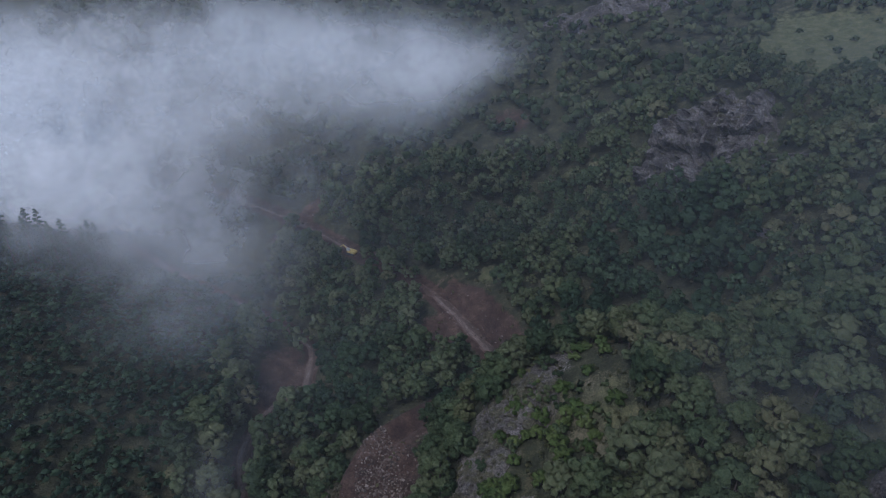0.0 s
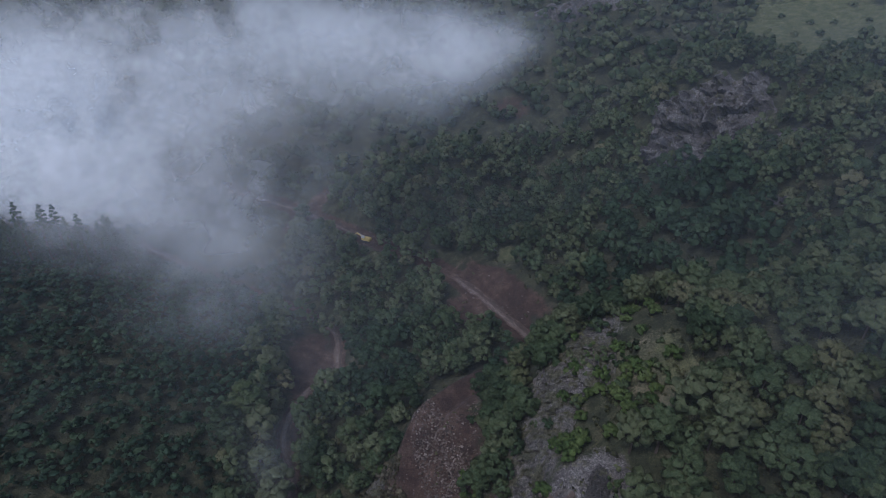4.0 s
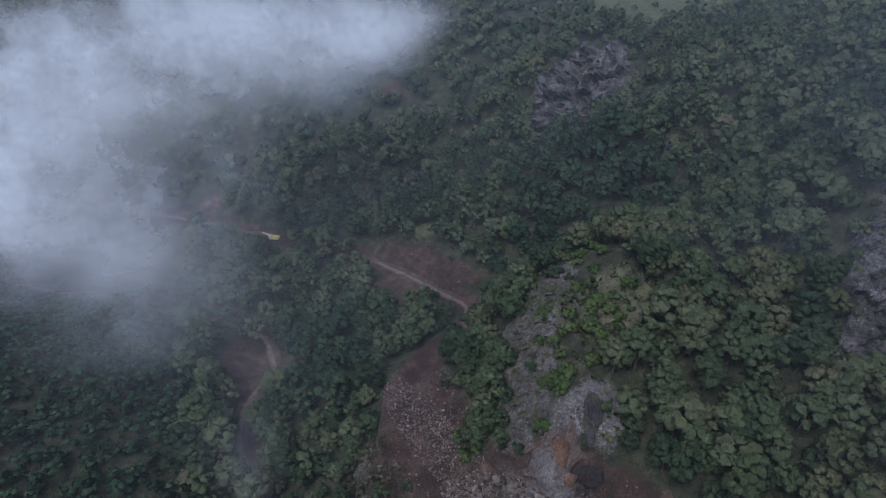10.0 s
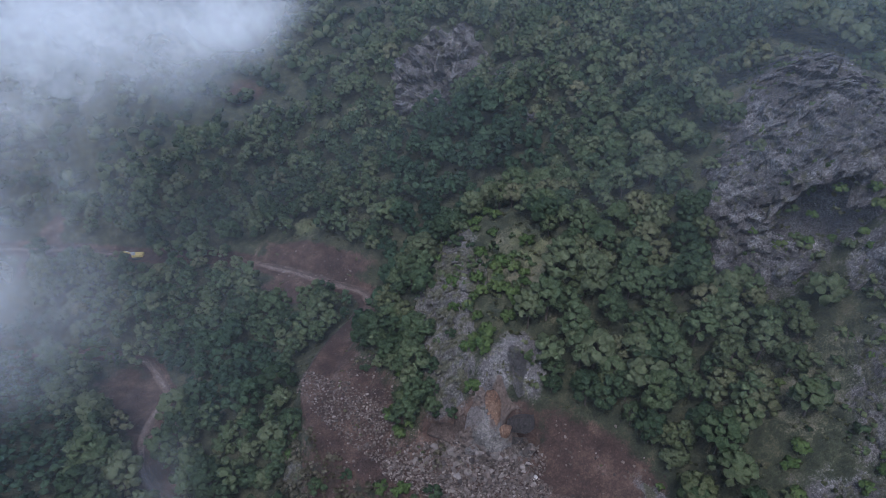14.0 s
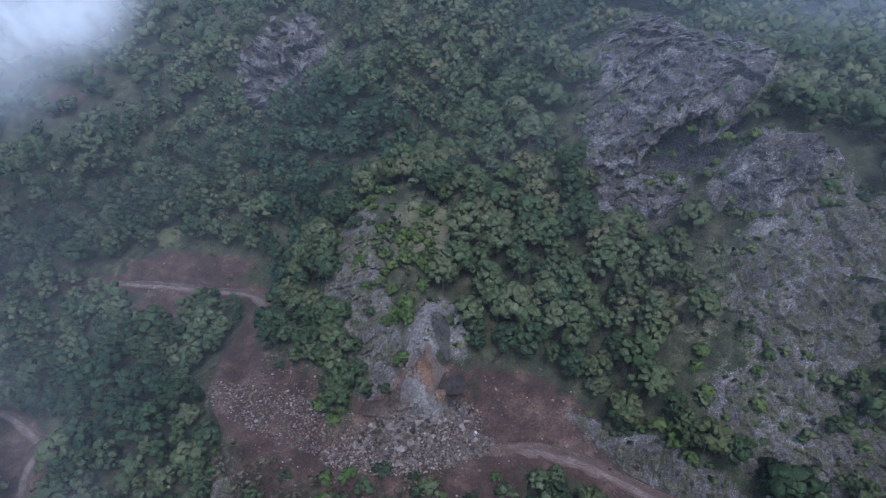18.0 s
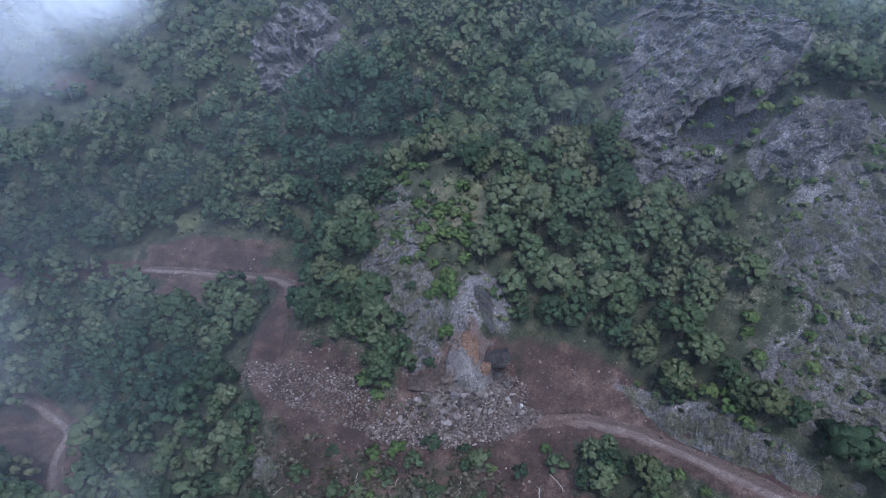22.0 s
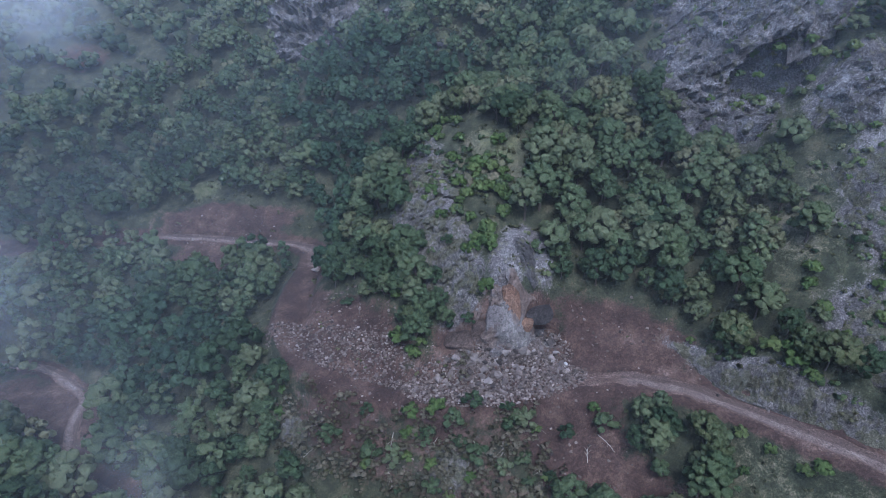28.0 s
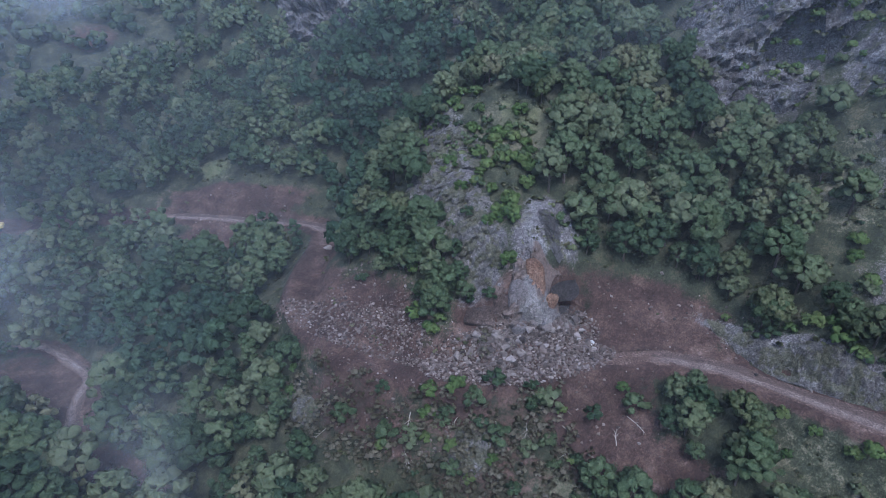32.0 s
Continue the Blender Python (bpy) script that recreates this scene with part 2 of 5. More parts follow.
def road_material():
    """A graded earth road: pale and stony, darker along one half and a faint wheel line."""
    m, nodes, links, bsdf = shader("road_surface")
    pos = place_coord(nodes)
    dark_bands = nodes.new("ShaderNodeAttribute")
    dark_bands.attribute_name = "dark_bands"
    mid, fine = noise_node(nodes, links, 0.5, 5, 0.65, pos).outputs[0], noise_node(nodes, links, 4.5, 5, 0.75, pos).outputs[0]
    both = maths(nodes, links, "ADD", maths(nodes, links, "MULTIPLY", mid, 0.5), maths(nodes, links, "MULTIPLY", fine, 0.5))
    c = ramp(nodes, links, both, [(0.36, (0.085, 0.058, 0.047)), (0.5, (0.15, 0.11, 0.092)), (0.62, (0.26, 0.21, 0.182))])
    # Darker earth for one half of the road and the wheel line.
    worn = ramp(nodes, links, both, [(0.35, (0.05, 0.033, 0.028)), (0.6, (0.11, 0.075, 0.062))])
    k = ramp(nodes, links, maths(nodes, links, "ADD", band_channel(nodes, links, dark_bands), maths(nodes, links, "SUBTRACT", mid, 0.5)), [(0.4, (0, 0, 0)), (0.7, (1, 1, 1))])
    c = mixed(nodes, links, k, c, worn)
    edge = maths(nodes, links, "ADD", band_channel(nodes, links, dark_bands, 1), maths(nodes, links, "MULTIPLY", maths(nodes, links, "SUBTRACT", both, 0.5), 3.2))
    loose = ramp(nodes, links, both, [(0.36, (0.045, 0.026, 0.02)), (0.5, (0.09, 0.055, 0.042)), (0.62, (0.17, 0.12, 0.095))])
    c = mixed(nodes, links, ramp(nodes, links, edge, [(0.35, (0, 0, 0)), (0.65, (1, 1, 1))]), c, loose)
    c = gritty(nodes, links, pos, c)
    links.new(c, bsdf.inputs["Base Color"])
    bsdf.inputs["Roughness"].default_value = 0.95
    bumped(nodes, links, bsdf, both, 0.6, 0.12)
    return m


GROUND = ground_material()
ROAD_SURFACE = road_material()
CLIFF = rock_material("weathered_cliff", (0.045, 0.039, 0.038), (0.125, 0.111, 0.106), (0.46, 0.435, 0.42), 0.9, 0.58)
MOSSY = rock_material("mossy_rock", (0.056, 0.05, 0.047), (0.155, 0.139, 0.126), (0.34, 0.312, 0.285), 0.95, 0.7)
SCREE = rock_material("rubble_heap", (0.05, 0.036, 0.029), (0.11, 0.084, 0.069), (0.24, 0.2, 0.172), 0.95, 0.0)
SCRUB = leaf_material("pale_scrub", [(0.04435, 0.075, 0.02881), (0.07213, 0.11, 0.04326), (0.1109, 0.15, 0.06179), (0.177, 0.19, 0.09254)], 0.8)
PALE_CLIFF = rock_material("pale_cliff", (0.045, 0.04, 0.038), (0.09, 0.081, 0.076), (0.15, 0.14, 0.133), 0.9, 0.55)
STONE = stone_material("broken_stone", [(0.045, 0.034, 0.03), (0.11, 0.088, 0.077), (0.2, 0.168, 0.148), (0.12, 0.087, 0.071), (0.31, 0.272, 0.246)])
GRAVEL = stone_material("gravel_stone", [(0.04, 0.029, 0.024), (0.1, 0.075, 0.062), (0.19, 0.152, 0.13), (0.1, 0.073, 0.06), (0.32, 0.27, 0.237)])
DRY_SCRUB = leaf_material("dry_scrub", [(0.045, 0.042, 0.022), (0.08, 0.072, 0.04), (0.12, 0.106, 0.064), (0.19, 0.165, 0.115)], 0.85)
LEAF = leaf_material("broad_leaves", [(0.02022, 0.03933, 0.01659), (0.03699, 0.06552, 0.02697), (0.06204, 0.0954, 0.03938), (0.1049, 0.1395, 0.06024), (0.1323, 0.1512, 0.07482)])
OLIVE_LEAF = leaf_material("olive_leaves", [(0.0401, 0.0594, 0.02173), (0.06518, 0.0874, 0.03259), (0.1004, 0.12, 0.04782), (0.14, 0.151, 0.06955), (0.1691, 0.166, 0.08691)])
# Blue-green broad leaves, darkened to put the gully's shade into their colour.
GULLY_SHADE_LEAF = leaf_material("gully_shade_leaves", [(0.013, 0.033, 0.0165), (0.022, 0.05, 0.024), (0.037, 0.074, 0.034), (0.06, 0.1, 0.046)])
BRIGHT_LEAF = leaf_material("fresh_leaves", [(0.04256, 0.076, 0.01843), (0.0672, 0.115, 0.02716), (0.09744, 0.148, 0.03686), (0.1366, 0.172, 0.05335)])
DARK_LEAF = leaf_material("needle_sprays", [(0.02, 0.047, 0.026), (0.033, 0.07, 0.036), (0.049, 0.093, 0.046), (0.07, 0.116, 0.054)])
FRESH = fresh_rock()
GREY_BLOCK = rock_material("fresh_grey_block", (0.098, 0.0844, 0.08), (0.186, 0.16, 0.15), (0.284, 0.244, 0.224), 0.85, 0.2)
BROWN_BLOCK = rock_material("brown_block", (0.05, 0.033, 0.026), (0.1, 0.067, 0.052), (0.18, 0.132, 0.106), 0.95, 0.1)
# Rock coloured very dark, standing in for the shade inside the recess.
RECESS_SHADE_ROCK = rock_material("recess_shade_rock", (0.02, 0.016, 0.015), (0.05, 0.041, 0.038), (0.11, 0.093, 0.085), 0.7, 0.0)
RUST_BLOCK = rock_material("rust_block", (0.092, 0.05, 0.0298), (0.207, 0.113, 0.068), (0.38, 0.245, 0.166), 0.9, 0.2)
WHITE_STONE = plain_material("white_stone", (0.5, 0.48, 0.46), 0.85)
UNDERGROWTH = leaf_material("undergrowth", [(0.05, 0.055, 0.025), (0.075, 0.08, 0.035), (0.1, 0.105, 0.045), (0.15, 0.14, 0.075)], 0.8)
YELLOW = plain_material("yellow_paint", (0.68, 0.52, 0.18), 0.5, 0.0, 0.15)
PALE_METAL = plain_material("pale_painted_metal", (0.62, 0.62, 0.6), 0.45, 0.0, 0.1)
RUBBER = plain_material("dark_steel", (0.05, 0.05, 0.05), 0.7)
HAZE_BASE, HAZE_VALLEY, HAZE_FAR, HAZE_RIDGE = 0.00026, 0.0004, 0.00035, 0.0019
HAZE, CLOUD = haze_material(), cloud_material()
BARK = plain_material("bark", (0.09, 0.07, 0.055), 0.95)
DEADWOOD = plain_material("bleached_wood", (0.33, 0.29, 0.24), 0.9)


# --- building helpers ---
def mesh_of(name, verts, faces, material, smooth=False, normals=None):
    """A mesh from arrays: verts (n, 3), faces (m, 3 or 4), and where foliage is rounded, its normals."""
    me, faces = bpy.data.meshes.new(name), np.asarray(faces, np.int32)
    me.vertices.add(len(verts))
    me.vertices.foreach_set("co", np.asarray(verts, np.float32).ravel())
    me.loops.add(faces.size)
    me.loops.foreach_set("vertex_index", faces.ravel())
    me.polygons.add(len(faces))
    me.polygons.foreach_set("loop_start", np.arange(0, faces.size, faces.shape[1], dtype=np.int32))
    me.polygons.foreach_set("use_smooth", np.full(len(faces), smooth or normals is not None))
    me.update(calc_edges=True)
    if normals is not None:
        me.normals_split_custom_set_from_vertices(np.asarray(normals, np.float32))
    me.materials.append(material)
    return me


def part_mesh(name, me, parent, label=""):
    ob = new(name, me)
    ob.parent = parent
    return tagged(ob, label)


def part(name, bm, material, parent, label=""):
    """Links a bmesh as one mesh object under a thing."""
    me = bpy.data.meshes.new(name)
    bm.to_mesh(me)
    bm.free()
    me.materials.append(material)
    return part_mesh(name, me, parent, label)


def hashed(ix, iy, iz, k):
    v = np.sin(ix * 127.1 + iy * 311.7 + iz * 74.7 + k * 53.3) * 43758.5453
    return v - np.floor(v)


def facets(p, size, seed):
    """Blocky relief of about -1 to 1: cells that each lean their own way, as broken rock does."""
    q = p / size + seed * 17.3
    base = np.floor(q)
    best, height = np.full(len(p), 9e9), np.zeros(len(p))
    for dx in (-1, 0, 1):
        for dy in (-1, 0, 1):
            for dz in (-1, 0, 1):
                cx, cy, cz = base[:, 0] + dx, base[:, 1] + dy, base[:, 2] + dz
                ex, ey, ez = q[:, 0] - cx - hashed(cx, cy, cz, 1), q[:, 1] - cy - hashed(cx, cy, cz, 2), q[:, 2] - cz - hashed(cx, cy, cz, 3)
                d = ex * ex + ey * ey + ez * ez
                h = 1.4 * (hashed(cx, cy, cz, 4) - 0.5) + 1.6 * (ex * (hashed(cx, cy, cz, 5) - 0.5) + ey * (hashed(cx, cy, cz, 6) - 0.5) + ez * (hashed(cx, cy, cz, 7) - 0.5))
                near = d < best
                best, height = np.where(near, d, best), np.where(near, h, height)
    return height



# --- plan of the land: heights along its roads, crests, gullies and slopes (x, y, z) ---
ROAD = [(24, -150, 12), (18, -90, 9), (13, -40, 6.5), (11, -10, 5.2), (12, 6, 4.4), (12.5, 14, 3.8), (13, 22, 3.2), (12.5, 30, 3), (9, 40, 2.6),
        (-1, 52, 1), (-10, 62, 0.2), (-16, 74, 0), (-18, 86, 0), (-14, 99, 0), (-4, 109, -0.6), (7, 116, -1.2), (14, 123, -2.4),
        (15.5, 132, -4), (11, 143, -5), (3, 158, -5), (-10, 176, -5), (-31, 195, -5.5), (-57, 219, -5.5), (-84, 238, -5), (-130, 265, -3)]
TRACK = [(-60, -60, -34), (-52, 20, -28), (-49, 70, -23.5), (-48, 98, -21), (-51.8, 113, -19.7), (-50.5, 124, -19.6), (-46.3, 132.6, -19.6), (-41.2, 138, -19.6), (-40.6, 145, -19.5), (-43, 158, -19.1), (-58, 171, -18),
         (-90, 190, -16), (-130, 220, -15)]
CRESTS = [
    [(4.5, 61, 13), (7.5, 65, 18), (11.5, 63, 20.5), (15, 69, 22), (20, 79, 25), (27, 90, 31), (36, 88, 36), (48, 78, 37), (62, 76, 45), (76, 82, 48.5), (93, 78, 57), (112, 92, 64), (150, 110, 72)],
    [(28, 95, 32), (20, 94, 29.5), (16.8, 92, 27), (10, 88, 22), (-2, 75.5, 10.5), (-6, 84, 3.5)],
    [(54, 47, 35.5), (62, 52, 44), (74, 54, 55), (86, 62, 65), (92, 66, 64), (104, 76, 66)],
    [(64, 37, 42), (72, 37, 56), (82, 45, 63)],
    [(56, 19, 41), (61, 21, 48), (66, 12, 53.5), (78, 28, 59), (90, 44, 63), (84, -4, 55), (100, -40, 57)],
    [(165, 18, 52), (150, 60, 62), (220, 40, 66), (300, 60, 96)],
    [(86, 184, 27), (87, 196, 33), (80, 203, 44), (87, 210, 47), (100, 206, 51), (94, 162, 42), (112, 160, 50), (130, 170, 56), (160, 248, 60), (140, 200, 58), (230, 280, 92)]]
GULLIES = [
    [(30, 121, 3), (48, 116, 12), (66, 108, 28), (86, 112, 40), (104, 126, 48)],
    [(22, 52, 13), (28, 44, 17), (40, 46, 27), (50, 56, 33.5)],
    [(33, 33, 19), (52, 38, 31), (53, 27, 35.5), (20, 37, 8), (22, 27, 9.5)]]
SLOPES = [
    [(17, 17, 9.5), (15.5, 11, 7.5), (16, 0, 8), (27, 8, 17.5), (30, 18, 19.5), (35, 1, 19.5), (43, -2, 25.5), (50, 6, 36), (36, -30, 22), (60, -30, 42), (40, -90, 28)],
    [(17, 54, 11), (9, 52, 4), (4, 56.5, 4.5), (-1, 60.5, 2.5), (1, 67, 11), (-4, 70, 4.5), (10, 108, 8), (20, 108, 13), (0, 100, 5)],
    [(25, 140, 3), (36, 136, 10), (57, 146, 20), (75, 133, 36), (12, 160, 1), (20, 182, 4), (32, 202, 5.5), (52, 192, 18), (66, 176, 28), (8, 194, 4.5), (-1, 217, 15), (40, 228, 22), (60, 260, 38)],
    [(-1, 47, -6), (-7, 45, -8.5), (-16, 55, -8.5), (3, 30, -3.5), (1, 17, -4.5), (-26, 72, -11), (-28, 88, -11), (2, 4, -5), (-20, 40, -18), (-36, 60, -19), (-34, 96, -15), (-24, 108, -9), (-14, 122, -8)],
    [(-22, 136, -12), (-8, 148, -9), (-18, 160, -10), (-34, 172, -12), (-45, 186, -10)],
    [(-62, 110, -12.5), (-74, 130, -8), (-95, 129, -4), (-112, 150, 1), (-130, 172, 5), (-150, 160, 11), (-90, 100, -9), (-110, 80, -8), (-80, 60, -22), (-80, 150, -8), (-90, 172, -8), (-150, 80, 4), (-200, 120, 30)],
    [(-20, 270, 28), (30, 330, 52), (-60, 260, 12), (-60, 330, 42), (-120, 330, 30), (100, 350, 75), (-10, 420, 85), (120, 480, 130), (-150, 450, 75), (260, 420, 150)],
    [(-60, -20, -38), (-120, 0, -34), (-20, 0, -22), (-10, -60, -16), (-200, -60, -20), (-60, -200, -40)]]


def along(line, step):
    """Points every step metres or so along a line of (x, y, z)."""
    out = []
    for a, b in zip(line, line[1:]):
        n = max(1, int(math.dist(a, b) / step))
        out += [tuple(np.array(a) + (np.array(b) - np.array(a)) * k / n) for k in range(n)]
    return out + [tuple(line[-1])]


def smooth_line(line, step=2.0):
    """A Catmull-Rom curve through a line of (x, y, z)."""
    p = [np.array(q, float) for q in line]
    p = [2 * p[0] - p[1]] + p + [2 * p[-1] - p[-2]]
    out = []
    for a, b, c, d in zip(p, p[1:], p[2:], p[3:]):
        n = max(2, int(np.linalg.norm(c - b) / step))
        for k in range(n):
            t = k / n
            out.append(0.5 * (2 * b + (c - a) * t + (2 * a - 5 * b + 4 * c - d) * t * t + (3 * b - a - 3 * c + d) * t ** 3))
    return np.array(out + [p[-2]])


ROAD_LINE, TRACK_LINE = smooth_line(ROAD), smooth_line(TRACK)


def near_line(line, x, y):
    """How far each place lies from a line, and the line's height there."""
    best, height = np.full(x.shape, 1e9), np.zeros(x.shape)
    for a, b in zip(line, line[1:]):
        d = b - a
        t = np.clip(((x - a[0]) * d[0] + (y - a[1]) * d[1]) / (d[0] ** 2 + d[1] ** 2), 0, 1)
        r = np.hypot(x - a[0] - t * d[0], y - a[1] - t * d[1])
        closer = r < best
        best, height = np.where(closer, r, best), np.where(closer, a[2] + t * d[2], height)
    return best, height


def fit_heights():
    given = along(ROAD, 14) + along(TRACK, 25) + [p for part_of in (CRESTS, GULLIES, SLOPES) for line in part_of for p in line]
    p = np.array(given)
    r = np.hypot(p[:, None, 0] - p[None, :, 0], p[:, None, 1] - p[None, :, 1])
    k = -np.sqrt(r * r + 16.0) + np.eye(len(p)) * 1.5
    q = np.concatenate([p[:, :2] / 100, np.ones((len(p), 1))], 1)
    m = np.block([[k, q], [q.T, np.zeros((3, 3))]])
    return p, np.linalg.solve(m, np.concatenate([p[:, 2], np.zeros(3)]))


LAND, LAND_WEIGHTS = fit_heights()


def wave(x, y, size, seed):
    """Smooth random relief of about -1 to 1 with features of that size."""
    rng, total = np.random.RandomState(seed), np.zeros_like(x)
    for k in range(9):
        a, s = rng.uniform(0, 2 * math.pi), size * rng.uniform(0.6, 1.7)
        total += np.sin((x * math.cos(a) + y * math.sin(a)) * 2 * math.pi / s + rng.uniform(0, 6.3) + 1.3 * np.sin((y * math.cos(a) - x * math.sin(a)) * 2.2 / s))
    return total / 4.5


def step(a, b, v):
    t = np.clip((v - a) / (b - a), 0, 1)
    return t * t * (3 - 2 * t)


def land(x, y):
    """The height of the ground."""
    x, y = np.atleast_1d(np.asarray(x, float)), np.atleast_1d(np.asarray(y, float))
    shape, x, y = x.shape, x.ravel(), y.ravel()
    z = np.empty(len(x))
    for i in range(0, len(x), 20000):
        u, v = x[i:i + 20000], y[i:i + 20000]
        r2 = (u[:, None] - LAND[None, :, 0]) ** 2 + (v[:, None] - LAND[None, :, 1]) ** 2
        n = len(LAND)
        z[i:i + 20000] = -np.sqrt(r2 + 16.0) @ LAND_WEIGHTS[:n] + LAND_WEIGHTS[n] * u / 100 + LAND_WEIGHTS[n + 1] * v / 100 + LAND_WEIGHTS[n + 2]
    far = np.hypot(x - 20, y - 120)
    z = z * (1 - step(380, 900, far)) + step(380, 900, far) * (70 + 130 * step(400, 1500, far) + 30 * wave(x, y, 420, 5))
    z += 0.5 * wave(x, y, 13, 1) + 0.22 * wave(x, y, 4.5, 2) + 1.4 * wave(x, y, 45, 3) * step(250, 400, far)
    d, h = near_line(ROAD_LINE, x, y)
    k = step(2.7, 5.5, d)
    z = z * k + (h + 0.05 * wave(x, y, 3, 4)) * (1 - k)
    along_heap, over_heap = 0.64 * (x - 0.3) - 0.77 * (y - 56.8), 0.77 * (x - 0.3) + 0.64 * (y - 56.8)
    z += 1.3 * np.exp(-(along_heap / 7.5) ** 2 - (over_heap / 2.4) ** 2)
    d, h = near_line(TRACK_LINE, x, y)
    k = step(2.0, 6.0, d)
    z = z * k + h * (1 - k)
    return z.reshape(shape)


# --- what covers the land, in plan: x, y, two radii, turn in degrees ---
ROCKY = [(14, 86, 13, 6, 45, 0.9), (3, 71, 5, 6, -20, 0.9), (8.5, 63.5, 5.5, 3.6, 20, 0.7), (14, 62, 4, 5, 0), (74, 50, 25, 12, 28), (82, 35, 13, 8, 25), (61, 20, 6, 9, 0), (49, 6, 13, 13, 0, 0.9), (28, 0, 8, 14, 0, 0.9), (86, 191, 21, 14, 20),
         (97, 167, 6, 6, 0), (90, 320, 45, 12, 0, 0.55), (-17.5, 57, 4, 3, 0, 0.5), (17.2, 18, 1.9, 16, -4), (52, 46, 4, 4, 0, 0.9), (79, 131, 3, 3, 0, 0.7)]
MEADOW = [(150, 238, 34, 42, 0), (84, 8, 9, 14, 0, 0.8), (112, 22, 26, 22, 0, 0.7), (15, 168, 4, 5, 0, 0.7), (30, 79, 4, 6, 0, 0.5)]
EARTHY = [(-11, 86, 7, 15, -4), (-9, 102, 6.5, 8, -25), (-11, 64, 7, 7, -40), (16, 42, 4.6, 13, 10), (-1, 41, 7, 8, 0, 0.95), (-23, 76, 5, 16, 10, 0.6), (-15, 55, 12, 10, -35, 0.5), (-2, 43, 7, 9, 0), (10, 48, 6, 5, -30), (-2, 66, 5, 3, -50), (8.6, 54.8, 4, 4, 0), (0, 57, 12, 6, -50), (12, 154, 4, 20, 30), (27, 250, 11, 9, 0, 0.6), (-58, 221, 13, 4, 42), (1, 59, 9, 6, -40),
          (-3, 30, 5, 7, 0, 0.8), (-47, 138, 8, 20, 10, 0.9), (-50, 112, 4, 9, 15, 0.7), (1, 110, 7, 4.5, 30), (38, 134, 3, 3, 0, 0.5), (-1, 150, 5, 9, 30, 0.8)]
GRASSY = [(28, 76, 5, 9, 0, 0.85), (80, 12, 10, 12, 0), (41, 24, 9, 11, 0, 0.55), (62, 88, 7, 3, 0, 0.6), (80, 70, 5, 5, 0), (37, 31, 5, 8, 0, 0.55), (110, 24, 25, 20, 0, 0.8), (15, 168, 4, 5, 0, 0.8),
          (-14, 42, 6, 6, 0, 0.6), (7, 10, 5, 12, 0, 0.4), (20, 82, 6, 8, 0, 0.6), (96, 70, 9, 5, 30, 0.7), (104, 148, 6, 6, 0, 0.5), (6, 76, 5, 6, 0, 0.5)]


# hollows under the cliffs: x, y, two radii, turn, depth
HOLLOWS = [(88, 185, 4, 1.5, 20, 4.0), (9.0, 55.0, 3.3, 2.1, -40, 4.2)]


def cave(x, y, z):
    """The slit of the hollow in the great cliff: how far along it a place lies (0 to 1), how far above its middle, and its half height there."""
    u, w = 0.2 * (x - 68) - 0.98 * (y - 40), z
    du, dw = 18.0, 13.0
    t = ((u + 5.5) * du + (w - 40.5) * dw) / (du * du + dw * dw)
    up = ((w - 40.5) * du - (u + 5.5) * dw) / math.hypot(du, dw)
    k = np.clip(t, 0, 1)
    half = 4.7 * np.sin(math.pi * k ** 0.8) ** 0.7 + 0.35 * wave(u * 1.0, w * 1.0, 5, 61)
    near = (x > 50) & (x < 90) & (y > 15) & (y < 62)
    return np.where(near, t, -1), up, half


def cover(shapes, x, y, soft=0.6):
    """How much a place lies within any of the shapes, 0 to 1."""
    k = np.zeros_like(x)
    for cx, cy, a, b, turn, *rest in shapes:
        c, s = math.cos(radians(turn)), math.sin(radians(turn))
        u, v = ((x - cx) * c + (y - cy) * s) / a, ((y - cy) * c - (x - cx) * s) / b
        k = np.maximum(k, (rest[0] if rest else 1.0) * (1 - step(1 - soft, 1 + soft, np.hypot(u, v))))
    return k


